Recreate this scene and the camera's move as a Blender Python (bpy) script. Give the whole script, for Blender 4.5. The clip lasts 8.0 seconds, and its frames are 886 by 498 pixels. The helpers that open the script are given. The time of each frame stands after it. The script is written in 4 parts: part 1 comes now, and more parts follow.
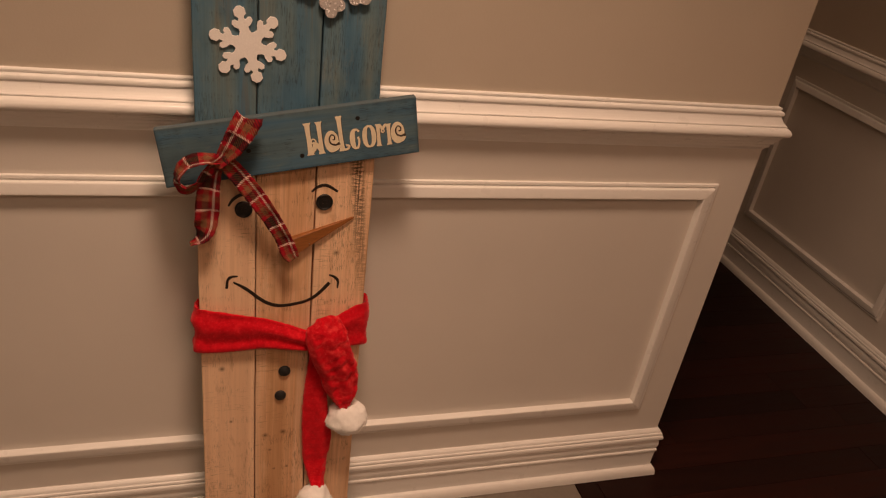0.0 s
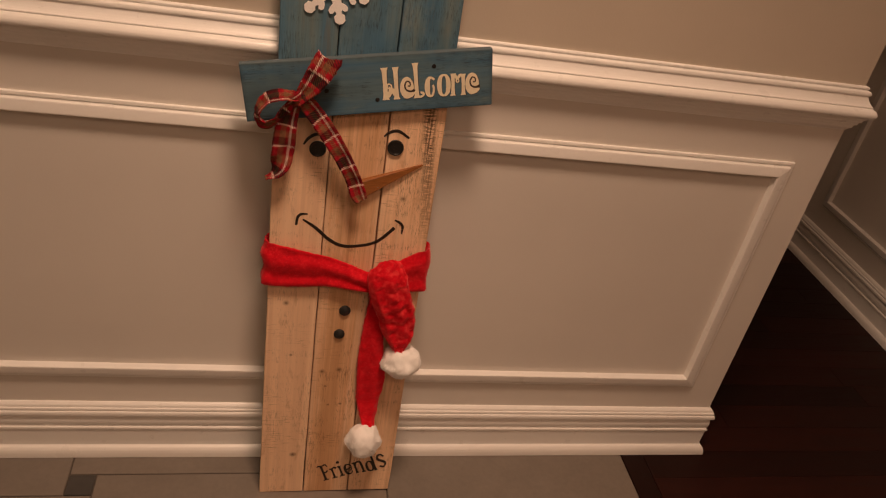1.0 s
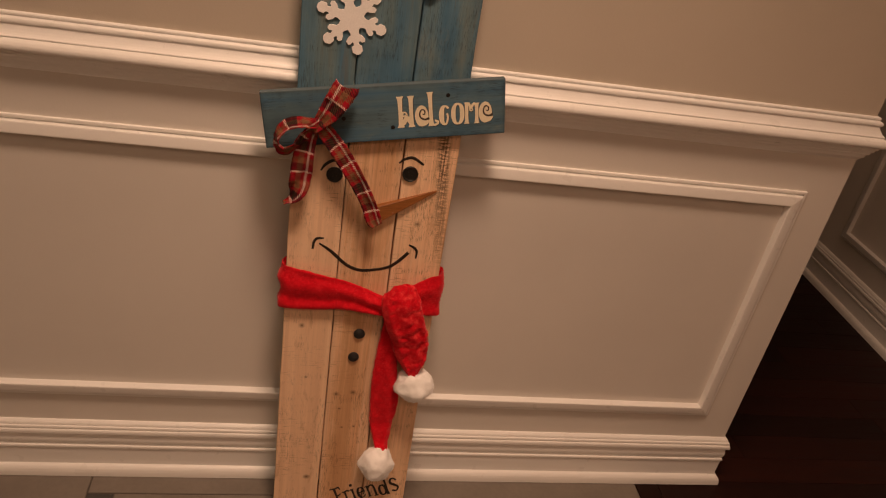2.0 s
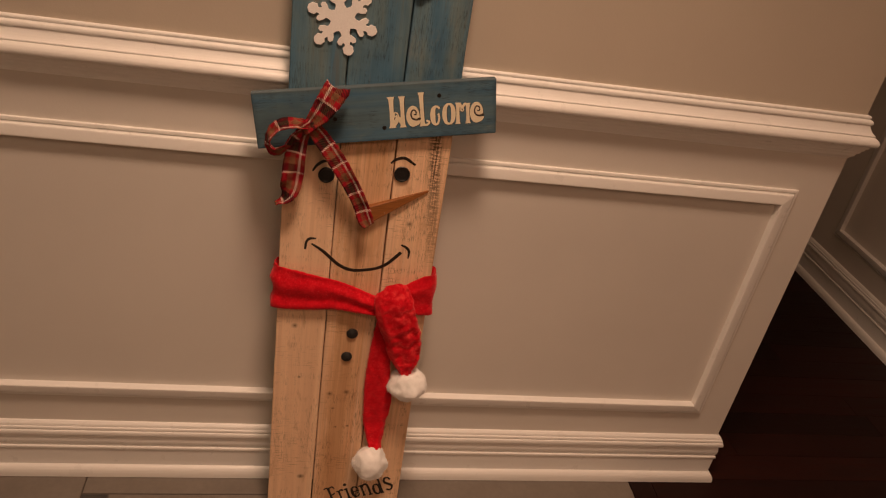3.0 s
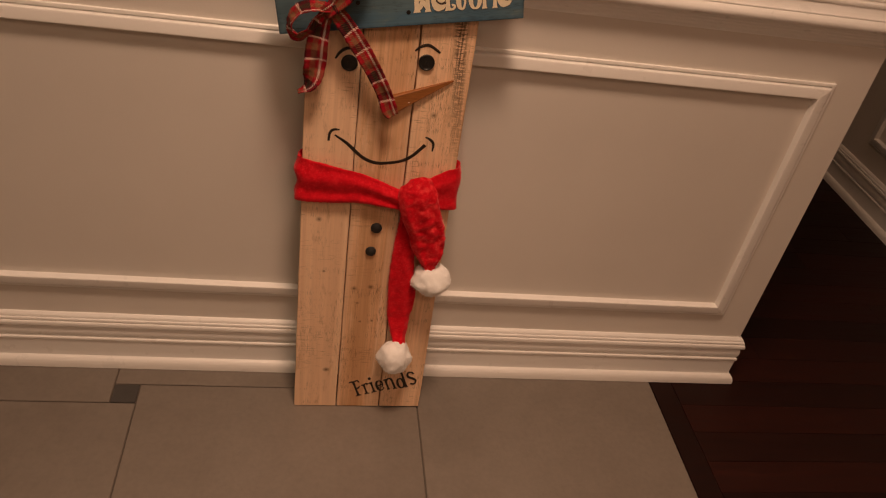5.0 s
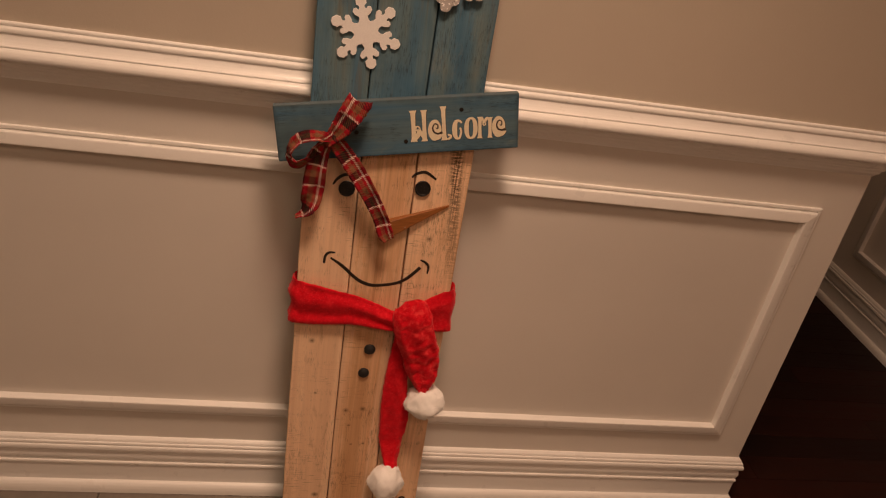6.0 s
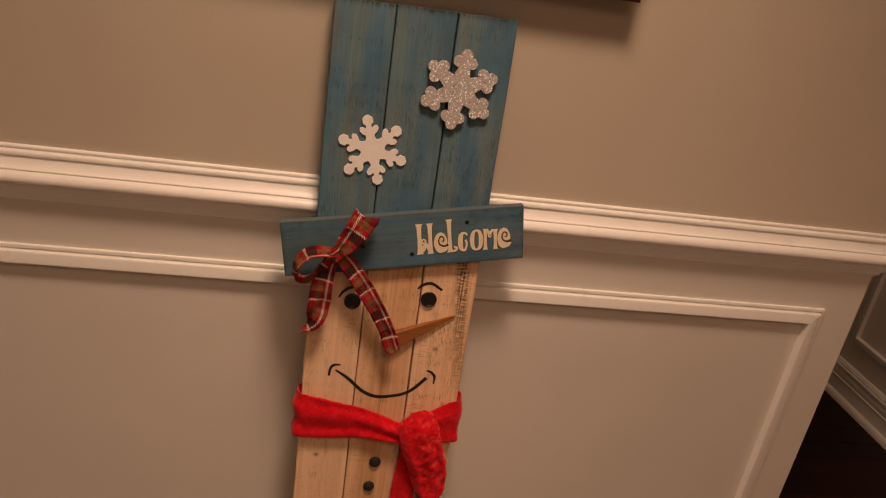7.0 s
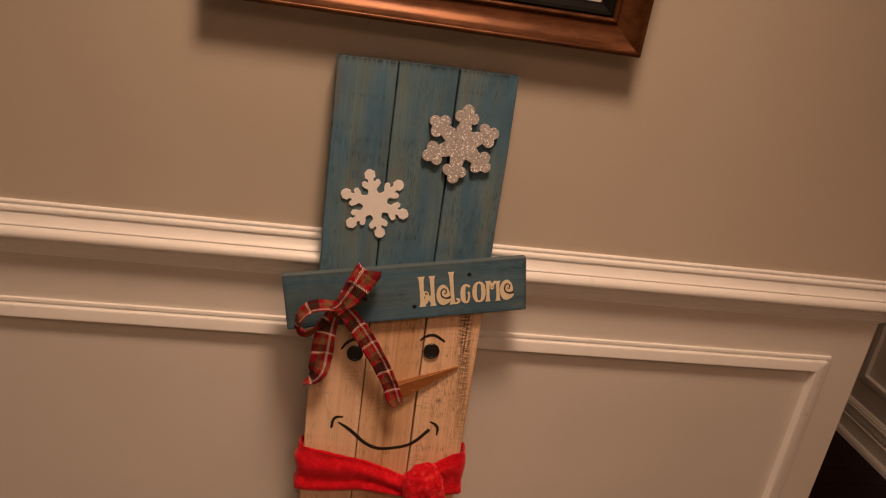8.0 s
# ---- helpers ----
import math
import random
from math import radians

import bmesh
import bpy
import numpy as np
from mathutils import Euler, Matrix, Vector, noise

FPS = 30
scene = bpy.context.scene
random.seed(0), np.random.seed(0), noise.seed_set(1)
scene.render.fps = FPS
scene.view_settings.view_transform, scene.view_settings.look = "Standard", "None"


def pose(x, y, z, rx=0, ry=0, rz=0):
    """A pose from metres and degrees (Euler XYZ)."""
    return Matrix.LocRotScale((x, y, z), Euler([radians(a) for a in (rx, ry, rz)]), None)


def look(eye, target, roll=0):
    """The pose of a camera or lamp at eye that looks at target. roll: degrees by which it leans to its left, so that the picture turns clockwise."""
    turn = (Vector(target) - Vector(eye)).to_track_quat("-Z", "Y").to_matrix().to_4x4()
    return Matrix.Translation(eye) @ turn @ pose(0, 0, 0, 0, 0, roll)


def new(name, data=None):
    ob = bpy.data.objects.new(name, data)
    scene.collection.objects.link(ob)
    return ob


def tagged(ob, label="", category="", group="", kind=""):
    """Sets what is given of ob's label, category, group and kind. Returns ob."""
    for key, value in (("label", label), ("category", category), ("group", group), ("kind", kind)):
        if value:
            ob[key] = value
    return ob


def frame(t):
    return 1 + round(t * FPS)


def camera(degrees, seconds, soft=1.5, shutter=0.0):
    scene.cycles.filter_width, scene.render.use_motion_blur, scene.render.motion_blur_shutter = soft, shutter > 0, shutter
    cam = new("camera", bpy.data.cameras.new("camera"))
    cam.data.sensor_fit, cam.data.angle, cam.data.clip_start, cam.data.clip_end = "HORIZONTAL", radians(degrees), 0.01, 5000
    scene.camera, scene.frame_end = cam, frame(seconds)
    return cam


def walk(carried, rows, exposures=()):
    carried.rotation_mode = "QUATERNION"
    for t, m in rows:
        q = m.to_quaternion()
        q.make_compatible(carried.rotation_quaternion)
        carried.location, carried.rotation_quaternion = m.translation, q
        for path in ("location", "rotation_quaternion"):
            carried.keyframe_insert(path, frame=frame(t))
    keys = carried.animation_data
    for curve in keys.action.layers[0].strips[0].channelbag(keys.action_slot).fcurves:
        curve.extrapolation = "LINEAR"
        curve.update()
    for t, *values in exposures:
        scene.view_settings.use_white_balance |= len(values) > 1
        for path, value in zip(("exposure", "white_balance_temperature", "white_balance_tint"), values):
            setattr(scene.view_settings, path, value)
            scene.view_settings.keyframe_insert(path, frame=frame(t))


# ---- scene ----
cam = camera(59.8, 8.0, soft=1.15)
PATH = [
    (0, (-0.153, -1.182, 1.374), (0.459, 0.45, 0.393), 9.6),
    (0.2, (-0.138, -1.187, 1.361), (0.442, 0.415, 0.313), 8.9),
    (0.5, (-0.147, -1.198, 1.343), (0.396, 0.394, 0.262), 8.8),
    (0.7, (-0.15, -1.205, 1.344), (0.356, 0.406, 0.273), 10.3),
    (1, (-0.154, -1.227, 1.348), (0.295, 0.412, 0.292), 11.5),
    (1.5, (-0.16, -1.235, 1.351), (0.227, 0.434, 0.32), 10.9),
    (2, (-0.146, -1.252, 1.356), (0.246, 0.434, 0.355), 10.9),
    (2.2, (-0.137, -1.251, 1.363), (0.258, 0.432, 0.356), 11.1),
    (3.3, (-0.139, -1.256, 1.359), (0.264, 0.429, 0.361), 10.6),
    (3.5, (-0.148, -1.256, 1.353), (0.261, 0.432, 0.361), 10.6),
    (4, (-0.152, -1.252, 1.357), (0.247, 0.438, 0.365), 10.5),
    (4.5, (-0.142, -1.263, 1.345), (0.228, 0.414, 0.319), 10.5),
    (4.7, (-0.139, -1.272, 1.325), (0.221, 0.357, 0.222), 10.7),
    (5.0, (-0.138, -1.275, 1.312), (0.219, 0.300, 0.135), 10.8),
    (5.8, (-0.145, -1.246, 1.345), (0.212, 0.439, 0.329), 10.8),
    (6, (-0.154, -1.246, 1.344), (0.219, 0.467, 0.382), 10.8),
    (6.5, (-0.168, -1.227, 1.378), (0.214, 0.541, 0.523), 10.4),
    (7, (-0.187, -1.21, 1.392), (0.198, 0.588, 0.605), 9.9),
    (7.5, (-0.182, -1.2, 1.421), (0.181, 0.622, 0.68), 9.4),
    (8, (-0.184, -1.194, 1.431), (0.178, 0.633, 0.705), 9.4),
]
walk(cam, [(t, look(eye, target, roll)) for t, eye, target, roll in PATH])

# ---- light ----
world = bpy.data.worlds.new("world")
world.use_nodes = True
world.node_tree.nodes["Background"].inputs[0].default_value = (1.0, 0.75, 0.5, 1)
world.node_tree.nodes["Background"].inputs[1].default_value = 0.008
scene.world = world


# unseen spots at ceiling height: one close to the wall, two further into the room, one in the hall
def unseen_spot(place, power, radius, degrees, colour):
    data = bpy.data.lights.new("unseen_spot", "SPOT")
    data.energy, data.shadow_soft_size, data.color = power, radius, colour
    data.spot_size, data.spot_blend = radians(degrees), 1.0
    ob = new("unseen_spot", data)
    ob.location = place


unseen_spot((-0.02, -0.73, 2.70), 168.0, 0.23, 118, (1.0, 0.640, 0.432))
# these two are added fill that lightens the shadows of the first
unseen_spot((-0.22, -2.05, 2.70), 42.0, 0.40, 150, (1.0, 0.78, 0.54))
unseen_spot((0.50, -2.05, 2.70), 82.0, 0.45, 150, (1.0, 0.465, 0.275))
unseen_spot((1.40, 0.55, 2.70), 18.0, 0.18, 150, (1.0, 0.605, 0.398))
scene.view_settings.exposure = 0.0


# ---- materials ----
class Nodes:
    """A short way to write node trees."""

    def __init__(self, name):
        self.mat = bpy.data.materials.new(name)
        self.mat.use_nodes = True
        self.tree = self.mat.node_tree
        self.bsdf = self.tree.nodes["Principled BSDF"]
        self.coord = self.tree.nodes.new("ShaderNodeTexCoord")

    def link(self, a, b):
        self.tree.links.new(a, b)

    def put(self, socket, value):
        if isinstance(value, bpy.types.NodeSocket):
            self.link(value, socket)
        elif isinstance(value, (tuple, list)) and len(value) == 3 and socket.type == "RGBA":
            socket.default_value = (*value, 1)
        else:
            socket.default_value = value

    def set(self, **values):
        for key, value in values.items():
            self.put(self.bsdf.inputs[key.replace("_", " ")], value)

    def mapped(self, scale=(1, 1, 1), source="Object", turn=(0, 0, 0), shift=None):
        node = self.tree.nodes.new("ShaderNodeMapping")
        self.link(self.coord.outputs[source], node.inputs["Vector"])
        node.inputs["Scale"].default_value = scale
        node.inputs["Rotation"].default_value = turn
        if shift is not None:
            self.put(node.inputs["Location"], shift)
        return node.outputs[0]

    def noise(self, vector, scale, detail=4, rough=0.55, distort=0.0):
        node = self.tree.nodes.new("ShaderNodeTexNoise")
        self.link(vector, node.inputs["Vector"])
        node.inputs["Scale"].default_value, node.inputs["Detail"].default_value = scale, detail
        node.inputs["Roughness"].default_value, node.inputs["Distortion"].default_value = rough, distort
        return node.outputs["Fac"]

    def voronoi(self, vector, scale, out="Color"):
        node = self.tree.nodes.new("ShaderNodeTexVoronoi")
        self.link(vector, node.inputs["Vector"])
        node.inputs["Scale"].default_value = scale
        return node.outputs[out]

    def ramp(self, fac, *stops, sharp=False):
        node = self.tree.nodes.new("ShaderNodeValToRGB")
        self.link(fac, node.inputs[0])
        if sharp:
            node.color_ramp.interpolation = "CONSTANT"
        el = node.color_ramp.elements
        while len(el) < len(stops):
            el.new(0.5)
        for e, (pos, c) in zip(el, stops):
            e.position = pos
            e.color = (*c, 1) if isinstance(c, tuple) else (c, c, c, 1)
        return node.outputs[0]

    def mix(self, fac, a, b, blend="MIX"):
        node = self.tree.nodes.new("ShaderNodeMix")
        node.data_type, node.blend_type = "RGBA", blend
        self.put(node.inputs[0], fac)
        self.put(node.inputs[6], a)
        self.put(node.inputs[7], b)
        return node.outputs[2]

    def math(self, op, a, b=0.0, c=0.0):
        node = self.tree.nodes.new("ShaderNodeMath")
        node.operation = op
        for s, v in zip(node.inputs, (a, b, c)):
            self.put(s, v)
        return node.outputs[0]

    def split(self, vector):
        node = self.tree.nodes.new("ShaderNodeSeparateXYZ")
        self.link(vector, node.inputs[0])
        return node.outputs

    def bump(self, height, strength, distance):
        node = self.tree.nodes.new("ShaderNodeBump")
        self.put(node.inputs["Height"], height)
        node.inputs["Strength"].default_value, node.inputs["Distance"].default_value = strength, distance
        self.link(node.outputs[0], self.bsdf.inputs["Normal"])

    def random(self):
        return self.tree.nodes.new("ShaderNodeObjectInfo").outputs["Random"]


def paint(name, colour, rough, stipple, wear=0.04):
    n = Nodes(name)
    v = n.mapped()
    cloud = n.noise(v, 2.5, 5)
    dark = tuple(c * (1 - wear) for c in colour)
    light = tuple(min(1, c * (1 + wear)) for c in colour)
    n.set(Base_Color=n.ramp(cloud, (0.3, dark), (0.7, light)),
          Roughness=n.ramp(n.noise(v, 30, 3), (0.3, rough - 0.06), (0.7, rough + 0.06)))
    n.bump(n.noise(v, stipple, 4), 0.22, 0.0009)
    return n.mat


WALL_PAINT = paint("wall_paint", (0.565, 0.502, 0.414), 0.62, 260)
PANEL_PAINT = paint("panel_paint", (0.755, 0.722, 0.668), 0.42, 300)
TRIM_PAINT = paint("trim_paint", (0.90, 0.895, 0.865), 0.32, 120, 0.02)
CEILING_PAINT = paint("ceiling_paint", (0.75, 0.73, 0.68), 0.8, 300)


def tile_material(name, low, high, rough):
    n = Nodes(name)
    shift = n.math("MULTIPLY", n.random(), 40.0)
    v = n.mapped(shift=None)
    add = n.tree.nodes.new("ShaderNodeVectorMath")
    n.link(v, add.inputs[0])
    n.link(shift, add.inputs[1])
    v = add.outputs[0]
    cloud = n.mix(0.35, n.noise(v, 4.0, 6, 0.6, 0.5), n.noise(v, 22, 4, 0.6))
    fine = n.noise(v, 90, 4, 0.6)
    base = n.ramp(cloud, (0.25, low), (0.5, tuple((a + b) / 2 for a, b in zip(low, high))), (0.78, high))
    speck = n.ramp(fine, (0.32, 0.93), (0.55, 1.0), (0.72, 1.03))
    tone = n.ramp(n.random(), (0.0, 0.93), (1.0, 1.06))
    n.set(Base_Color=n.mix(1.0, n.mix(1.0, base, speck, "MULTIPLY"), tone, "MULTIPLY"),
          Roughness=n.ramp(cloud, (0.3, rough), (0.7, rough + 0.12)))
    n.bump(fine, 0.1, 0.0008)
    return n.mat


TILE = tile_material("stone_tile", (0.160, 0.137, 0.114), (0.228, 0.198, 0.168), 0.40)
DARK_TILE = tile_material("dark_tile", (0.045, 0.042, 0.04), (0.085, 0.08, 0.075), 0.35)
GROUT = paint("grout", (0.10, 0.085, 0.07), 0.9, 250, 0.15)


def plank_material():
    n = Nodes("dark_floor_wood")
    rnd = n.random()
    add = n.tree.nodes.new("ShaderNodeVectorMath")
    n.link(n.mapped((1.2, 16, 16)), add.inputs[0])
    n.link(n.math("MULTIPLY", rnd, 60.0), add.inputs[1])
    grain = n.noise(add.outputs[0], 5, 6, 0.65, 0.4)
    tone = n.ramp(rnd, (0.0, (0.012, 0.0024, 0.0014)), (0.5, (0.018, 0.0034, 0.0018)), (1.0, (0.029, 0.0050, 0.0025)))
    n.set(Base_Color=n.mix(1.0, tone, n.ramp(grain, (0.25, 0.55), (0.75, 1.25)), "MULTIPLY"),
          Roughness=n.ramp(grain, (0.3, 0.42), (0.7, 0.56)), Specular_IOR_Level=0.22)
    n.bump(grain, 0.15, 0.0006)
    return n.mat


FLOOR_WOOD = plank_material()


def board_material(name, stain, across=False):
    """Rough pine, bare or stained; grain runs along the board's own y."""
    n = Nodes(name)
    rnd = n.random()
    add = n.tree.nodes.new("ShaderNodeVectorMath")
    n.link(n.mapped((1, 1, 1)), add.inputs[0])
    shift = n.math("MULTIPLY", rnd, 7.3)
    n.link(shift, add.inputs[1])

    def stretched(x, y):
        m = n.tree.nodes.new("ShaderNodeMapping")
        n.link(add.outputs[0], m.inputs["Vector"])
        m.inputs["Scale"].default_value = (y, x, x) if across else (x, y, x)
        return m.outputs[0]

    rings = n.noise(stretched(60, 2.2), 1.0, 4, 0.5, 0.8)
    fibre = n.noise(stretched(420, 7), 1.0, 3, 0.6)
    cloud = n.noise(stretched(14, 6), 1.0, 4, 0.6)
    scratch = n.noise(stretched(760, 62), 1.0, 3, 0.6)
    place = n.mix(0.42, n.noise(stretched(30, 6), 1.0, 3, 0.6), n.noise(stretched(7, 62), 1.0, 3, 0.6))
    ticks = n.math("MULTIPLY", n.ramp(scratch, (0.53, 0.0), (0.62, 1.0)), n.ramp(place, (0.49, 0.0), (0.57, 1.0)))
    if stain == "bare":
        wood = n.ramp(rings, (0.25, (0.64, 0.410, 0.255)), (0.42, (0.81, 0.575, 0.390)), (0.7, (0.86, 0.640, 0.450)))
        wood = n.mix(1.0, wood, n.ramp(fibre, (0.3, 0.84), (0.6, 1.05)), "MULTIPLY")
        wood = n.mix(1.0, wood, n.ramp(cloud, (0.3, (0.90, 0.86, 0.80)), (0.65, (1.06, 1.06, 1.06))), "MULTIPLY")
        # the outer boards are paler than the middle one, which is more orange
        x, y, z = n.split(n.mapped((1, 1, 1)))
        board = n.math("ADD", x, 0.5)
        middle = n.ramp(n.math("ABSOLUTE", n.math("SUBTRACT", x, -0.001)), (0.0455, 1.0), (0.0470, 0.0))
        wood = n.mix(1.0, wood, n.mix(middle, (1.05, 0.98, 0.91), (0.90, 0.79, 0.685)), "MULTIPLY")
        wood = n.mix(n.ramp(board, (0.451, 0.6), (0.454, 0.0), (0.545, 0.0), (0.548, 0.2)), wood, (0.96, 0.70, 0.49))
        wash = n.noise(stretched(16, 5), 1.0, 5, 0.7, 0.6)
        wood = n.mix(n.ramp(wash, (0.54, 0.0), (0.70, 0.55)), wood, (0.92, 0.69, 0.48))
        wood = n.mix(n.ramp(n.noise(stretched(40, 12), 1.0, 4, 0.7, 0.4), (0.58, 0.0), (0.72, 0.45)), wood, (0.40, 0.215, 0.10))
        band = n.noise(stretched(34, 1.1), 1.0, 4, 0.6, 0.4)
        wood = n.mix(n.math("MULTIPLY", n.ramp(band, (0.50, 0.0), (0.66, 0.55)), n.ramp(board, (0.451, 0.4), (0.454, 1.0))), wood, (0.50, 0.27, 0.125))
        wood = n.mix(n.ramp(band, (0.32, 0.55), (0.46, 0.0)), wood, (0.88, 0.66, 0.46))
        dark = (0.085, 0.038, 0.016)
        # a band of scraped dark paint by the edge of one board
        off = n.math("ABSOLUTE", n.math("SUBTRACT", n.math("ADD", x, n.math("MULTIPLY", y, 0.09)), 0.189))
        band = n.math("MULTIPLY", n.ramp(off, (0.006, 1.0), (0.013, 0.0)), n.ramp(y, (0.60, 0.0), (0.66, 0.35), (0.76, 0.75), (0.80, 1.0)))
        scrape = n.math("MULTIPLY", band, n.ramp(n.mix(0.5, n.noise(stretched(640, 9), 1.0, 3, 0.6), n.noise(stretched(70, 330), 1.0, 2, 0.6)), (0.45, 0.0), (0.51, 1.0)))
        wood = n.mix(n.math("MULTIPLY", ticks, n.ramp(board, (0.451, 0.32), (0.454, 0.52))), wood, dark)
        wood = n.mix(n.math("MULTIPLY", scrape, 0.85), wood, (0.05, 0.03, 0.018))
        # cross nicks, and edges that took up more stain
        nick = n.math("MULTIPLY", n.ramp(n.noise(stretched(40, 500), 1.0, 2, 0.5), (0.60, 0.0), (0.68, 1.0)),
                      n.ramp(n.noise(stretched(9, 9), 1.0, 2), (0.52, 0.0), (0.62, 0.5)))
        wood = n.mix(nick, wood, (0.2, 0.11, 0.05))
        for kx, ky, r in ((-0.029, 0.321, 0.0045), (0.0037, 0.326, 0.005), (-0.1043, 0.4775, 0.0045), (-0.074, 0.106, 0.006), (-0.02, 0.285, 0.003),
                          (-0.012, 0.238, 0.003), (0.012, 0.241, 0.003), (0.085, 0.70, 0.004), (-0.09, 0.36, 0.003)):
            dx = n.math("SUBTRACT", x, kx)
            dy = n.math("MULTIPLY", n.math("SUBTRACT", y, ky), 1.15)
            d = n.math("SQRT", n.math("ADD", n.math("MULTIPLY", dx, dx), n.math("MULTIPLY", dy, dy)))
            d = n.math("ADD", d, n.math("MULTIPLY", n.math("SUBTRACT", scratch, 0.5), 0.006))
            wood = n.mix(n.ramp(d, (r * 0.3, 0.9), (r * 0.7, 0.45), (r * 1.3, 0.0)), wood, (0.10, 0.05, 0.02))
        rough = n.ramp(rings, (0.3, 0.55), (0.7, 0.7))
    else:
        streak = n.mix(0.45, n.noise(stretched(24, 1.6), 1.0, 4, 0.6, 0.3), n.noise(stretched(13, 5), 1.0, 5, 0.62, 0.7))
        wood = n.ramp(streak, (0.30, (0.052, 0.132, 0.210)), (0.44, (0.076, 0.162, 0.232)), (0.54, (0.112, 0.184, 0.212)), (0.66, (0.094, 0.152, 0.172) if across else (0.165, 0.185, 0.160)))
        wood = n.mix(1.0, wood, n.ramp(fibre, (0.3, 0.91), (0.62, 1.07)), "MULTIPLY")
        wood = n.mix(1.0, wood, n.ramp(cloud, (0.28, 0.84), (0.68, 1.2)), "MULTIPLY")
        if across:
            wood = n.mix(1.0, wood, (0.84, 0.86, 0.90), "MULTIPLY")
        # brushed patches where the stain lies thicker or was wiped off
        patch = n.noise(stretched(17, 7), 1.0, 4, 0.55, 0.4)
        wood = n.mix(n.ramp(patch, (0.36, 0.5), (0.48, 0.0)), wood, (0.046, 0.118, 0.190))
        if not across:
            wood = n.mix(n.ramp(n.noise(stretched(55, 3.5), 1.0, 4, 0.65, 0.3), (0.56, 0.0), (0.68, 0.55)), wood, (0.155, 0.135, 0.092))
        wood = n.mix(n.math("MULTIPLY", ticks, 0.55), wood, (0.03, 0.035, 0.035))
        pale = n.math("MULTIPLY", n.ramp(n.noise(stretched(22, 9), 1.0, 5, 0.7), (0.60, 0.0), (0.74, 0.5)), n.ramp(fibre, (0.35, 0.3), (0.6, 1.0)))
        wood = n.mix(pale, wood, (0.26, 0.27, 0.21))
        if across:
            # rubbed dark edges of the brim board
            x, y, z = n.split(n.mapped((1, 1, 1)))
            rim = n.math("MAXIMUM", n.math("SUBTRACT", n.math("ABSOLUTE", x), 0.150), n.math("ABSOLUTE", y))
            rim = n.math("ADD", rim, n.math("MULTIPLY", n.math("SUBTRACT", place, 0.5), 0.02))
            wood = n.mix(n.ramp(rim, (0.041, 0.0), (0.049, 0.7)), wood, (0.025, 0.04, 0.05))
            # upper edge worn back to pale wood
            wear = n.math("MULTIPLY", n.ramp(y, (0.0448, 0.0), (0.0458, 1.0)), n.ramp(place, (0.30, 0.35), (0.55, 0.85)))
            wood = n.mix(wear, wood, (0.12, 0.15, 0.16))
        else:
            # sawn end that drank up the stain, frayed along the fibres
            x, y, z = n.split(n.mapped((1, 1, 1)))
            end = n.math("ADD", y, n.math("MULTIPLY", n.math("SUBTRACT", n.noise(stretched(240, 14), 1.0, 3, 0.6), 0.5), 0.020))
            end = n.math("SUBTRACT", end, 1.22)
            wood = n.mix(n.ramp(end, (0.034, 0.0), (0.040, 0.35), (0.0425, 0.85)), wood, (0.020, 0.024, 0.026))
        rough = n.ramp(rings, (0.3, 0.62), (0.7, 0.78))
    n.set(Base_Color=wood, Roughness=rough, Specular_IOR_Level=0.25)
    n.bump(n.mix(0.5, fibre, rings), 0.25, 0.0012)
    return n.mat


BARE = board_material("bare_pine", "bare")
BLUE = board_material("blue_stained_pine", "blue")
BRIM_BLUE = board_material("blue_stained_brim", "blue", True)


def plain(name, colour, rough, metal=0.0, grain=200, relief=0.1, spread=0.12, distance=0.0006):
    n = Nodes(name)
    f = n.noise(n.mapped(), grain, 4, 0.6)
    n.set(Base_Color=n.ramp(f, (0.3, tuple(c * (1 - spread) for c in colour)), (0.7, tuple(min(1, c * (1 + spread)) for c in colour))),
          Roughness=rough, Metallic=metal)
    n.bump(f, relief, distance)
    return n.mat


BLACK_PAINT = plain("black_paint", (0.022, 0.014, 0.010), 0.45)
BLACK_BUTTON = plain("black_button", (0.012, 0.012, 0.012), 0.28)
BLACK_KNOB = plain("black_knob", (0.014, 0.013, 0.013), 0.55)
CREAM = plain("cream_lettering", (0.85, 0.76, 0.56), 0.6, grain=140, spread=0.06)
LETTER_EDGE = plain("dark_letter_edge", (0.050, 0.034, 0.022), 0.6)
NAIL = plain("dark_screw", (0.03, 0.027, 0.025), 0.4, 0.6)
STEEL = plain("steel_brad", (0.75, 0.73, 0.7), 0.25, 1.0)
FELT = plain("white_felt", (0.88, 0.87, 0.85), 0.95, grain=500, relief=0.5, spread=0.05)
POM = plain("white_plush", (0.93, 0.92, 0.90), 0.95, grain=130, relief=0.3, spread=0.04)


def nose_material():
    n = Nodes("orange_stained_wood")
    f = n.noise(n.mapped((40, 400, 200), turn=(0, 0, radians(-20))), 1.0, 4, 0.6)
    n.set(Base_Color=n.ramp(f, (0.3, (0.21, 0.070, 0.014)), (0.7, (0.33, 0.122, 0.028))), Roughness=0.55)
    n.bump(f, 0.2, 0.0006)
    return n.mat


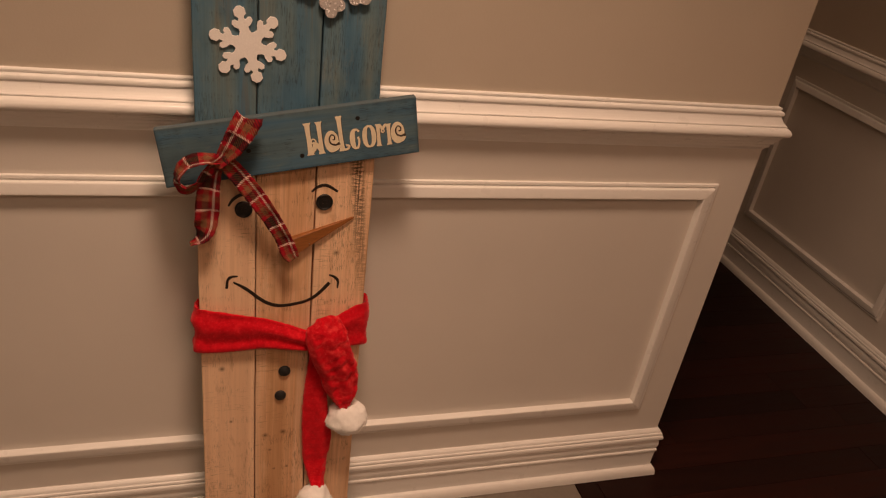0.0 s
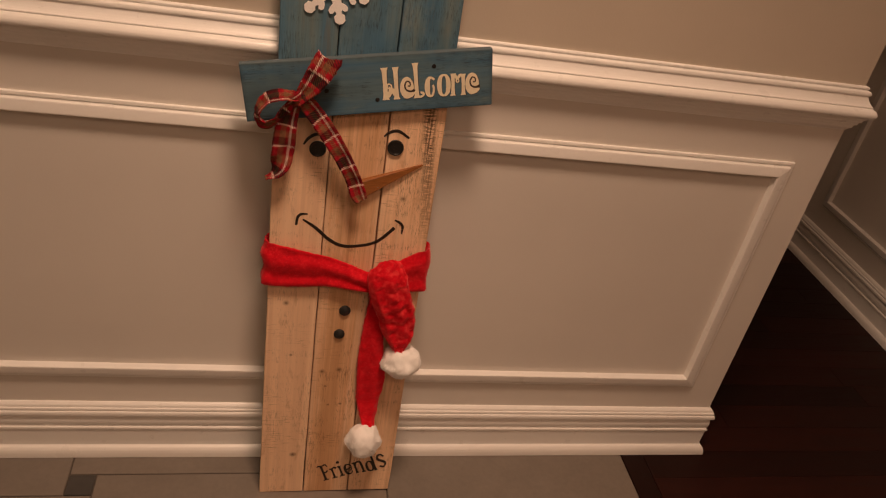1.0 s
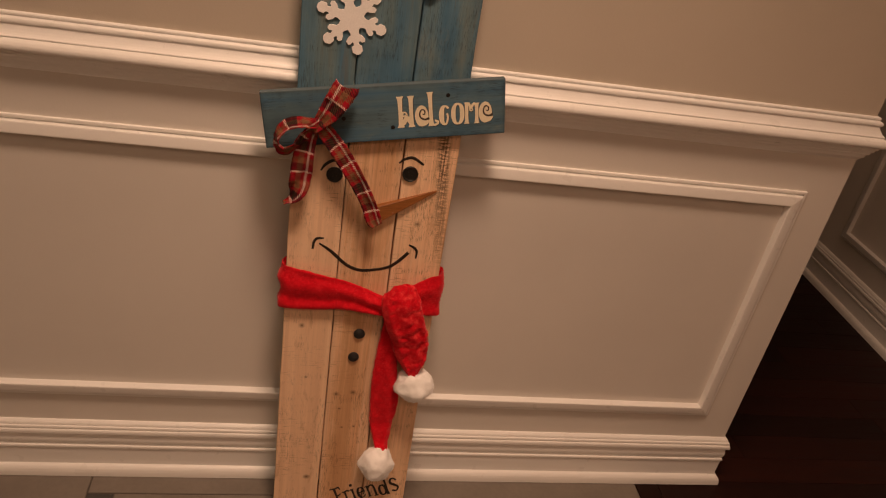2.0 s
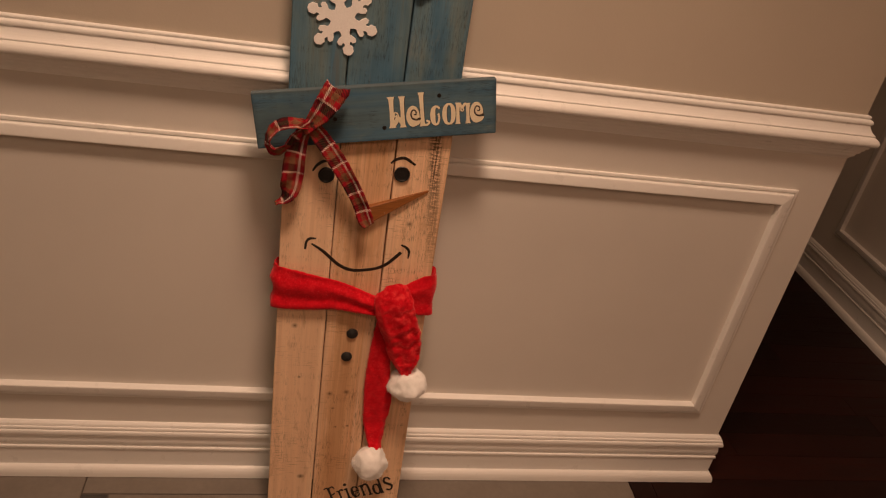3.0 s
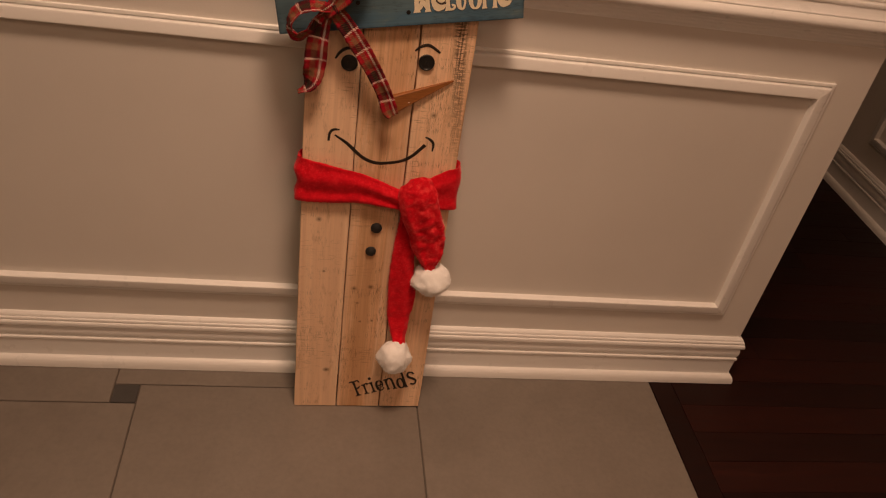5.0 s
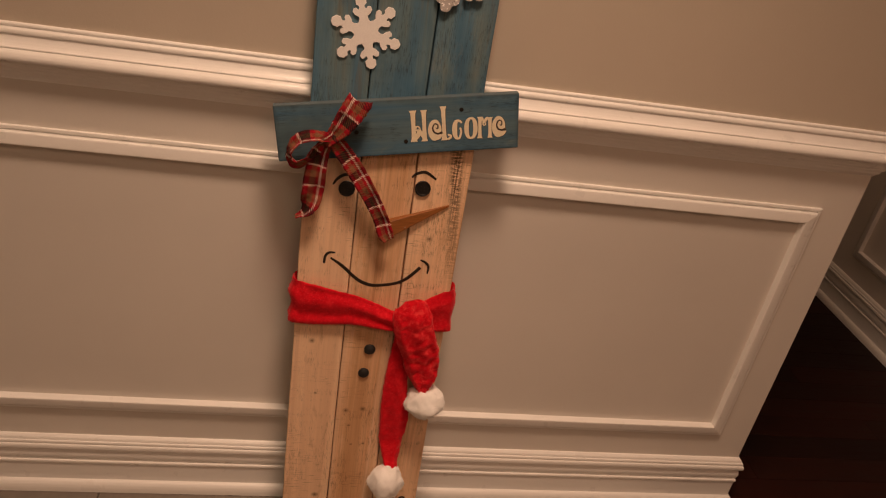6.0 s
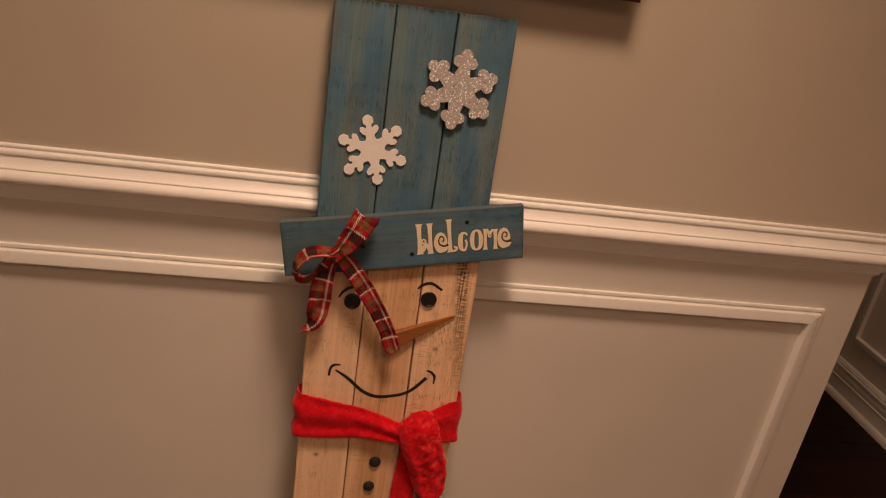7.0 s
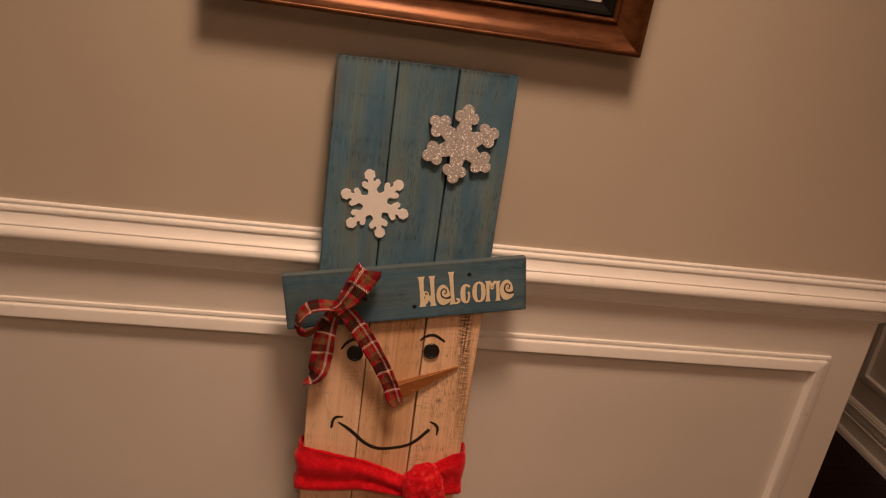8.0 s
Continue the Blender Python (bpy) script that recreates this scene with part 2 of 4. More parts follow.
def glitter_material():
    n = Nodes("silver_glitter")
    v = n.mapped()
    cell = n.voronoi(v, 560)
    r, g, b = n.split(cell)
    # a tenth of the cells are near white: sparkle painted into the base colour
    n.set(Base_Color=n.ramp(r, (0.0, (0.43, 0.41, 0.40)), (0.86, (0.50, 0.48, 0.465)), (0.90, (1.0, 0.99, 0.98))),
          Metallic=n.ramp(g, (0.90, 0.0), (0.94, 0.35)), Roughness=n.ramp(b, (0.2, 0.22), (0.8, 0.38)))
    tilt = n.tree.nodes.new("ShaderNodeVectorMath")
    tilt.operation = "SUBTRACT"
    n.link(cell, tilt.inputs[0])
    tilt.inputs[1].default_value = (0.5, 0.5, 0.5)
    scale = n.tree.nodes.new("ShaderNodeVectorMath")
    scale.operation = "SCALE"
    n.link(tilt.outputs[0], scale.inputs[0])
    n.link(n.ramp(g, (0.84, 0.06), (0.90, 0.75)), scale.inputs["Scale"])
    geo = n.tree.nodes.new("ShaderNodeNewGeometry")
    total = n.tree.nodes.new("ShaderNodeVectorMath")
    n.link(geo.outputs["Normal"], total.inputs[0])
    n.link(scale.outputs[0], total.inputs[1])
    unit = n.tree.nodes.new("ShaderNodeVectorMath")
    unit.operation = "NORMALIZE"
    n.link(total.outputs[0], unit.inputs[0])
    n.link(unit.outputs[0], n.bsdf.inputs["Normal"])
    return n.mat


def plush_material(name, light, coarse):
    n = Nodes(name)
    v = n.mapped()
    cloud = n.mix(0.5, n.noise(v, 55, 4, 0.6), n.noise(v, coarse, 4, 0.65))
    fine = n.noise(v, 900, 3, 0.6)
    # the top stop paints the nap's pinkish highlights into the base colour
    col = n.ramp(cloud, (0.34, (0.52, 0.002, 0.010)), (0.50, (0.66, 0.003, 0.014)), (0.62, light))
    n.set(Base_Color=n.mix(1.0, col, n.ramp(fine, (0.3, 0.88), (0.7, 1.06)), "MULTIPLY"), Roughness=0.8)
    n.bsdf.inputs["Specular IOR Level"].default_value = 0.15
    n.bsdf.inputs["Sheen Weight"].default_value = 0.75
    n.bsdf.inputs["Sheen Roughness"].default_value = 0.4
    n.bsdf.inputs["Sheen Tint"].default_value = (1.0, 0.30, 0.31, 1)
    n.bump(fine, 0.3, 0.0012)
    return n.mat


def tartan_material():
    """Woven plaid: uv x runs across the ribbon, uv y along it, both in ribbon widths."""
    n = Nodes("red_tartan")
    u, v, _ = n.split(n.coord.outputs["UV"])
    red, black, cream, tan, deep = (0.34, 0.005, 0.015), (0.022, 0.018, 0.020), (0.80, 0.62, 0.54), (0.23, 0.108, 0.050), (0.13, 0.003, 0.008)
    across = n.ramp(u, (0.0, red), (0.20, cream), (0.32, red), (0.47, tan), (0.72, red), (0.92, deep), sharp=True)
    bar = n.math("FRACT", n.math("MULTIPLY", v, 0.32))
    along = n.ramp(bar, (0.0, red), (0.08, tan), (0.24, red), (0.32, black), (0.49, cream), (0.53, red), (0.62, tan), (0.74, deep), (0.88, cream), (0.92, red), sharp=True)
    twill = n.math("FRACT", n.math("MULTIPLY", n.math("ADD", u, v), 7.5))
    woven = n.mix(n.ramp(twill, (0.47, 0.0), (0.57, 1.0)), across, along)
    fuzz = n.noise(n.mapped(), 900, 3)
    woven = n.mix(1.0, woven, n.mix(n.ramp(u, (0.0, 0.30), (0.38, 1.0), sharp=True), (1.0, 1.0, 1.0), n.ramp(bar, (0.0, 1.0), (0.32, 0.38), (0.49, 1.0), (0.74, 0.62), (0.88, 1.0), sharp=True)), "MULTIPLY")
    worn = n.mix(1.0, woven, n.ramp(n.noise(n.mapped(), 210, 3, 0.6), (0.3, 0.62), (0.7, 1.22)), "MULTIPLY")
    n.set(Base_Color=n.mix(1.0, worn, n.ramp(fuzz, (0.3, 0.70), (0.7, 1.2)), "MULTIPLY"), Roughness=0.85)
    n.bsdf.inputs["Sheen Weight"].default_value = 0.04
    n.bsdf.inputs["Specular IOR Level"].default_value = 0.2
    n.bump(n.mix(0.5, fuzz, twill), 0.35, 0.0008)
    return n.mat


def bronze_material():
    n = Nodes("bronze_frame")
    f = n.mix(0.45, n.noise(n.mapped((9, 30, 30)), 3.0, 5, 0.65, 0.6), n.noise(n.mapped((3, 8, 8)), 3.0, 3, 0.5, 0.2))
    n.set(Base_Color=n.ramp(f, (0.30, (0.050, 0.0165, 0.0058)), (0.5, (0.105, 0.038, 0.0125)), (0.68, (0.165, 0.066, 0.023))),
          Metallic=0.6, Roughness=n.ramp(f, (0.3, 0.30), (0.7, 0.42)))
    n.bump(n.noise(n.mapped(), 300, 3), 0.06, 0.0004)
    return n.mat


ORANGE, GLITTER, TARTAN, BRONZE = nose_material(), glitter_material(), tartan_material(), bronze_material()
PLUSH = plush_material("red_plush", (0.78, 0.016, 0.028), 240)
# front end: stronger and pinker painted highlights
CRUSHED_PLUSH = plush_material("red_crushed_plush", (0.84, 0.048, 0.054), 150)
FRAME_LIP = plain("black_lip", (0.006, 0.005, 0.0045), 0.6)
FRAME_LIP.node_tree.nodes["Principled BSDF"].inputs["Specular IOR Level"].default_value = 0.12
MAT_BOARD = plain("mat_board", (0.62, 0.60, 0.54), 0.85, grain=600, spread=0.03)


def glass_material():
    """Thin clear pane: mostly see-through with a weak mirror."""
    n = Nodes("picture_glass")
    clear = n.tree.nodes.new("ShaderNodeBsdfTransparent")
    gloss = n.tree.nodes.new("ShaderNodeBsdfGlossy")
    gloss.inputs["Roughness"].default_value = 0.02
    both = n.tree.nodes.new("ShaderNodeMixShader")
    both.inputs[0].default_value = 0.05
    n.link(clear.outputs[0], both.inputs[1])
    n.link(gloss.outputs[0], both.inputs[2])
    n.link(both.outputs[0], n.tree.nodes["Material Output"].inputs["Surface"])
    return n.mat


GLASS = glass_material()


# ---- mesh helpers ----
def mesh(name, verts, faces, mats, parent=None, smooth=False, label="", uvs=None, slots=None):
    data = bpy.data.meshes.new(name)
    data.from_pydata([tuple(v) for v in verts], [], faces)
    for m in mats if isinstance(mats, (list, tuple)) else [mats]:
        data.materials.append(m)
    if slots is not None:
        data.polygons.foreach_set("material_index", slots)
    if smooth:
        data.polygons.foreach_set("use_smooth", [True] * len(data.polygons))
    if uvs is not None:
        layer = data.uv_layers.new(name="uv")
        for loop in data.loops:
            layer.data[loop.index].uv = uvs[loop.vertex_index]
    data.update()
    ob = new(name, data)
    if parent is not None:
        ob.parent = parent
    return tagged(ob, label) if label else ob


def part(name, bm, mat, parent=None, label="", smooth=False):
    bmesh.ops.recalc_face_normals(bm, faces=bm.faces)
    data = bpy.data.meshes.new(name)
    bm.to_mesh(data)
    bm.free()
    data.materials.append(mat)
    if smooth:
        data.polygons.foreach_set("use_smooth", [True] * len(data.polygons))
    ob = new(name, data)
    if parent is not None:
        ob.parent = parent
    return tagged(ob, label) if label else ob


def box(x0, x1, y0, y1, z0, z1, bevel=0.0, segments=1):
    bm = bmesh.new()
    bmesh.ops.create_cube(bm, size=1, matrix=Matrix.Translation(((x0 + x1) / 2, (y0 + y1) / 2, (z0 + z1) / 2)) @ Matrix.Diagonal((x1 - x0, y1 - y0, z1 - z0, 1)))
    if bevel:
        bmesh.ops.bevel(bm, geom=bm.edges, offset=bevel, segments=segments, affect="EDGES", profile=0.5)
    return bm


def rounded(points, steps=3):
    """Chaikin-smoothed open profile."""
    for _ in range(steps):
        out = [points[0]]
        for a, b in zip(points, points[1:]):
            out += [(a[0] * 0.8 + b[0] * 0.2, a[1] * 0.8 + b[1] * 0.2), (a[0] * 0.2 + b[0] * 0.8, a[1] * 0.2 + b[1] * 0.8)]
        points = out + [points[-1]]
    return points


def moulding(name, profile, path, mat, parent=None, label=""):
    """Sweeps (out, z) along a plan path of (x, y) with mitred corners; out is to the right of the path."""
    verts, faces = [], []
    dirs = [Vector((b[0] - a[0], b[1] - a[1])).normalized() for a, b in zip(path, path[1:])]
    sides = [Vector((d.y, -d.x)) for d in dirs]
    for i, p in enumerate(path):
        if i == 0:
            off = sides[0]
        elif i == len(path) - 1:
            off = sides[-1]
        else:
            s = sides[i - 1] + sides[i]
            off = s / (s.dot(sides[i]))
        for o, z in profile:
            verts.append((p[0] + off.x * o, p[1] + off.y * o, z))
    k = len(profile)
    for i in range(len(path) - 1):
        for j in range(k - 1):
            a = i * k + j
            faces.append((a, a + 1, a + k + 1, a + k))
    faces += [tuple(range(k)), tuple(range(k * (len(path) - 1), k * len(path)))[::-1]]
    return mesh(name, verts, faces, mat, parent, label=label)


def surround(name, profile, rect, place, mat, parent=None, label=""):
    """A mitred rectangular frame: profile of (inward, out) round rect (a0, a1, z0, z1); place(a, out, z) gives the point."""
    a0, a1, z0, z1 = rect
    verts, faces = [], []
    for inward, out in profile:
        for a, z in ((a0 + inward, z0 + inward), (a1 - inward, z0 + inward), (a1 - inward, z1 - inward), (a0 + inward, z1 - inward)):
            verts.append(place(a, out, z))
    for j in range(len(profile) - 1):
        for c in range(4):
            d = (c + 1) % 4
            faces.append((j * 4 + c, j * 4 + d, j * 4 + 4 + d, j * 4 + 4 + c))
    return mesh(name, verts, faces, mat, parent, label=label)


def structure(ob, label, category):
    return tagged(ob, label, category, kind="structure")


# ---- walls, ceiling and trim ----
CORNER, HALL, SOUTH, WEST, NORTH, TOP = 0.924, 1.84, -3.0, -2.2, 2.4, 2.74
RAIL_MID = 0.93
HALL_DROP = 0.058  # the hall rail sits lower

structure(part("wall_north", box(WEST, CORNER, 0, 0.14, RAIL_MID, TOP), WALL_PAINT), "beige painted wall above the white chair rail", "wall")
structure(part("wainscot_north", box(WEST, CORNER, 0, 0.14, 0, RAIL_MID), PANEL_PAINT), "off-white painted wainscot wall below the chair rail", "wall")
structure(part("wall_return", box(CORNER - 0.14, CORNER, 0.14, NORTH, 0, TOP), WALL_PAINT), "beige painted wall running back along the hall", "wall")
structure(part("wall_east", box(HALL, HALL + 0.14, SOUTH, NORTH, RAIL_MID - HALL_DROP, TOP), WALL_PAINT), "beige painted hall wall above its chair rail", "wall")
structure(part("wainscot_east", box(HALL, HALL + 0.14, SOUTH, NORTH, 0, RAIL_MID - HALL_DROP), PANEL_PAINT), "off-white painted wainscot of the hall wall", "wall")
structure(part("wall_end", box(CORNER, HALL, NORTH, NORTH + 0.14, 0, TOP), WALL_PAINT), "beige painted wall at the hall's end", "wall")
structure(part("wall_south", box(WEST, HALL, SOUTH - 0.14, SOUTH, 0, TOP), WALL_PAINT), "beige painted wall facing the wainscot", "wall")
structure(part("wall_west", box(WEST - 0.14, WEST, SOUTH, 0.14, 0, TOP), WALL_PAINT), "beige painted side wall", "wall")
structure(part("ceiling", box(WEST - 0.14, HALL + 0.14, SOUTH - 0.14, NORTH + 0.14, TOP, TOP + 0.1), CEILING_PAINT), "plain white painted ceiling", "ceiling")

RAIL = [(0, 0.9745), (0.0045, 0.9742), (0.0066, 0.9726), (0.0066, 0.9696), (0.0054, 0.9688), (0.0054, 0.9676), (0.0085, 0.9668), (0.0110, 0.9652), (0.0120, 0.9622), (0.0116, 0.9592), (0.0094, 0.9578),
        (0.0094, 0.9562), (0.0107, 0.9530), (0.0127, 0.9490), (0.0156, 0.9450), (0.0186, 0.9424), (0.0204, 0.9416), (0.0211, 0.9402), (0.0206, 0.9388), (0.0199, 0.9380), (0.0228, 0.9371), (0.0268, 0.9345),
        (0.0295, 0.9300), (0.0300, 0.9258), (0.0288, 0.9220), (0.0255, 0.9194), (0.0205, 0.9180), (0.0198, 0.9135), (0.0166, 0.9122), (0.0158, 0.9070), (0.0126, 0.9056), (0.0118, 0.9000), (0.0082, 0.8986), (0.0072, 0.8920), (0.0040, 0.8900), (0, 0.884)]
BASE = [(0, 0.1420), (0.003, 0.1416), (0.0075, 0.1380), (0.0092, 0.1340), (0.0092, 0.1326), (0.0118, 0.1320), (0.0128, 0.1292), (0.0128, 0.1268), (0.0118, 0.1260), (0.0118, 0.1248), (0.0146, 0.1242), (0.0160, 0.1208), (0.0160, 0.1150),
        (0.0148, 0.1134), (0.0084, 0.1122), (0.0097, 0.1080), (0.0115, 0.1010), (0.0121, 0.0940), (0.0113, 0.0870), (0.0091, 0.0808), (0.0088, 0.0796), (0.0126, 0.0788), (0.0130, 0.0738), (0.0110, 0.0715), (0.010, 0.068),
        (0.010, 0.0262), (0.0118, 0.0256), (0.0165, 0.0235), (0.0205, 0.0185), (0.0228, 0.0110), (0.0238, 0.001)]
RAIL, BASE = rounded(RAIL, 1), rounded(BASE, 1)
NORTH_LINE = [(WEST, 0), (CORNER, 0), (CORNER, NORTH)]
EAST_LINE = [(HALL, NORTH), (HALL, SOUTH)]
structure(moulding("chair_rail_north", RAIL, NORTH_LINE, TRIM_PAINT), "white gloss-painted moulded chair rail along the wall", "chair rail")
structure(moulding("baseboard_north", BASE, NORTH_LINE, TRIM_PAINT), "white painted stepped baseboard above the tile floor", "baseboard")
structure(moulding("chair_rail_east", [(o, z - HALL_DROP) for o, z in RAIL], EAST_LINE, TRIM_PAINT), "white painted moulded chair rail of the hall wall", "chair rail")
structure(moulding("baseboard_east", BASE, EAST_LINE, TRIM_PAINT), "white painted stepped baseboard above the dark wood floor", "baseboard")

PANEL_BEAD = rounded([(0, 0.0), (0, 0.0044), (0.0008, 0.0055), (0.0056, 0.0060), (0.0064, 0.0052), (0.0068, 0.0028), (0.0084, 0.0028), (0.0088, 0.0080), (0.0105, 0.0108), (0.0180, 0.0124), (0.0268, 0.0138), (0.0296, 0.0138),
                      (0.0310, 0.0124), (0.0315, 0.0085), (0.0325, 0.0050), (0.0335, 0.0)], 1)
structure(surround("panel_trim_north", PANEL_BEAD, (-1.45, 0.849, 0.2130, 0.8075), lambda a, o, z: (a, -o, z), TRIM_PAINT),
          "white raised panel moulding on the wainscot", "panel moulding")
structure(surround("panel_trim_east", PANEL_BEAD, (0.272, 0.972, 0.217, 0.816 - HALL_DROP), lambda a, o, z: (HALL - o, a, z), TRIM_PAINT),
          "white raised panel moulding on the hall wainscot", "panel moulding")

# ---- the leaning snowman board ----
V_AXIS = Vector((-0.0155, 0.07, 1.0)).normalized()
U_AXIS = Vector((1, 0, 0.0155))
U_AXIS = (U_AXIS - V_AXIS * U_AXIS.dot(V_AXIS)).normalized()
N_AXIS = U_AXIS.cross(V_AXIS)
LEANING = Matrix(((U_AXIS.x, V_AXIS.x, N_AXIS.x, 0.0), (U_AXIS.y, V_AXIS.y, N_AXIS.y, -0.12), (U_AXIS.z, V_AXIS.z, N_AXIS.z, 0.0025), (0, 0, 0, 1)))

sign = new("snowman_sign")
sign.matrix_basis = LEANING
tagged(sign, "tall pine plank snowman sign leaning against the chair rail", "decorative sign")
HEIGHT, THICK, SPLIT = 1.263, 0.0235, 0.90


def drift(v, *keys):
    """Sideways drift of a board's edge at height v, linear between keys of (v, offset)."""
    return float(np.interp(v, [k[0] for k in keys], [k[1] for k in keys]))


LEFT_EDGE = ((0.0, -0.0010), (0.50, -0.0012), (0.66, -0.0018), (0.90, -0.0002), (1.26, 0.0))
FIRST_JOINT = ((0.0, 0.0), (0.98, 0.0), (1.26, 0.0020))
SECOND_JOINT = ((0.0, 0.0), (0.98, 0.0), (1.26, 0.0012))
RIGHT_EDGE = ((0.0, -0.0016), (0.30, -0.0005), (0.65, 0.0014), (0.95, 0.0020), (1.26, 0.0028))


def plank(x0, x1, seed, near, far):
    """One long board, bare below and stained above, with slightly uneven edges that are not quite parallel."""
    rnd = random.Random(seed)
    rows = [0.0, 0.0012] + [0.06 * i for i in range(1, 15)] + [SPLIT] + [SPLIT + 0.06 * i for i in range(1, 6)] + [HEIGHT - 0.0012, HEIGHT]
    top = rnd.uniform(-0.0015, 0.0015)
    verts, faces, slots = [], [], []
    c = 0.0014
    for i, v in enumerate(rows):
        e = c if i in (0, len(rows) - 1) else 0.0
        dl, dr = rnd.uniform(-0.0005, 0.0005), rnd.uniform(-0.0005, 0.0005)
        a, b = x0 + dl + e + drift(v, *near), x1 + dr - e + drift(v, *far)
        v = v + (top if v > 1.2 else 0)
        f = -e
        verts += [(a + c, v, f), (b - c, v, f), (b, v, f - c), (b, v, -THICK + c + e), (b - c, v, -THICK + e), (a + c, v, -THICK + e), (a, v, -THICK + c + e), (a, v, f - c)]
    for i in range(len(rows) - 1):
        for j in range(8):
            k = (j + 1) % 8
            faces.append((i * 8 + j, i * 8 + k, i * 8 + 8 + k, i * 8 + 8 + j))
            slots.append(1 if rows[i] >= SPLIT - 1e-6 else 0)
    faces += [tuple(range(8))[::-1], tuple(range(len(rows) * 8 - 8, len(rows) * 8))]
    slots += [0, 1]
    return mesh("plank", verts, faces, [BARE, BLUE], sign, slots=slots)


plank(-0.1370, -0.0488, 3, LEFT_EDGE, FIRST_JOINT)
plank(-0.0468, 0.0448, 5, FIRST_JOINT, SECOND_JOINT)
plank(0.0472, 0.1372, 8, SECOND_JOINT, RIGHT_EDGE)

# hat brim
BRIM_TURN = Matrix.Translation((0.0068, 0.9012, 0.0002)) @ Matrix.Rotation(radians(9.03), 4, "Z")
brim = part("hat_brim", box(-0.1968, 0.1968, -0.0464, 0.0464, 0, 0.0145, 0.0014, 2), BRIM_BLUE, sign, "blue-stained slanted board with cream writing")
brim.matrix_basis = BRIM_TURN


class Brush:
    """Hand-painted letters: strokes of changing width, over a thin dark outline and drop shadow if wanted, gathered
    into one mesh.
    """

    def __init__(self, z, edge=0.0013, weight=1.0):
        self.weight, self.z, self.edge, self.count, self.verts, self.faces, self.slots = weight, z, edge, 0, [], [], []

    def stroke(self, line):
        line = [np.array(p, float) for p in line]
        self.count += 1
        for grow, low, high, slot in ((self.edge, 0.0, 0.00012, 1), (0.0, 0.0, 0.0004 + 0.00004 * self.count, 0))[0 if self.edge else 1:]:
            base = len(self.verts)
            for i, p in enumerate(line):
                d = line[min(i + 1, len(line) - 1)] - line[max(i - 1, 0)]
                side = np.array((-d[1], d[0])) / max(1e-9, math.hypot(d[0], d[1])) * (p[2] * self.weight + grow) / 2
                # dark copy slips down and right, so the outline also paints a drop shadow
                q = p[:2] + (np.array((0.0004, -0.0004)) if slot else 0)
                lift = high + (0.000004 * self.count if slot else 0)
                for k, z in ((1, low), (1, lift), (-1, lift), (-1, low)):
                    self.verts.append((q[0] + side[0] * k, q[1] + side[1] * k, self.z + z))
            for i in range(len(line) - 1):
                for j in range(3):
                    a = base + i * 4 + j
                    self.faces.append((a, a + 4, a + 5, a + 1))
                    self.slots.append(slot)
            end = base + len(line) * 4 - 4
            self.faces += [(base, base + 1, base + 2, base + 3), (end + 3, end + 2, end + 1, end)]
            self.slots += [slot, slot]

    def curl(self, box, start, sweep, hold, thin, thick, both=False, inner=0.22):
        """Part of an oval that winds inwards after the share hold of its sweep; thick on its left, or on both sides."""
        x0, x1, y0, y1 = box
        line = []
        for i in range(49):
            t = i / 48
            a = radians(start + sweep * t)
            k = max(0.0, (t - hold) / (1 - hold)) if hold < 1 else 0.0
            r = 1 + (inner - 1) * k ** 0.65
            c = math.cos(a)
            w = thin + (thick - thin) * (abs(c) if both else max(0.0, -c)) * (1 - 0.8 * k)
            rx, ry = (x1 - x0) / 2 - thin / 2 - (w - thin) / 2, (y1 - y0) / 2 - thin / 2
            line.append(((x0 + x1) / 2 + rx * r * c, (y0 + y1) / 2 + ry * r * math.sin(a), w))
        self.stroke(line)

    def blob(self, box):
        """A filled oval."""
        x0, x1, y0, y1 = box
        line = []
        for i in range(17):
            a = math.pi * (i / 16 - 0.5)
            line.append(((x0 + x1) / 2, (y0 + y1) / 2 + (y1 - y0) / 2 * math.sin(a), max(0.001, (x1 - x0) * math.cos(a))))
        self.stroke(line)

    def scratch(self, line):
        """A thin dark line over the strokes so far."""
        base = len(self.verts)
        for i, p in enumerate(line):
            d = line[min(i + 1, len(line) - 1)] - line[max(i - 1, 0)]
            side = np.array((-d[1], d[0])) / max(1e-9, math.hypot(d[0], d[1])) * p[2] / 2
            for k in (1, -1):
                self.verts.append((p[0] + side[0] * k, p[1] + side[1] * k, self.z + 0.0006 + 0.00004 * self.count))
        for i in range(len(line) - 1):
            a = base + i * 2
            self.faces.append((a, a + 1, a + 3, a + 2))
            self.slots.append(1)

    def stem(self, x_top, top, x_foot, foot, width, waist=0.82):
        """An upright stroke, slightly waisted, with flared ends."""
        line = []
        for i in range(13):
            t = i / 12
            flare = 1 + 0.5 * max(0.0, abs(2 * t - 1) - 0.8) / 0.2
            line.append((x_top + (x_foot - x_top) * t, top + (foot - top) * t, width * (waist + (1 - waist) * abs(2 * t - 1)) * flare))
        self.stroke(line)


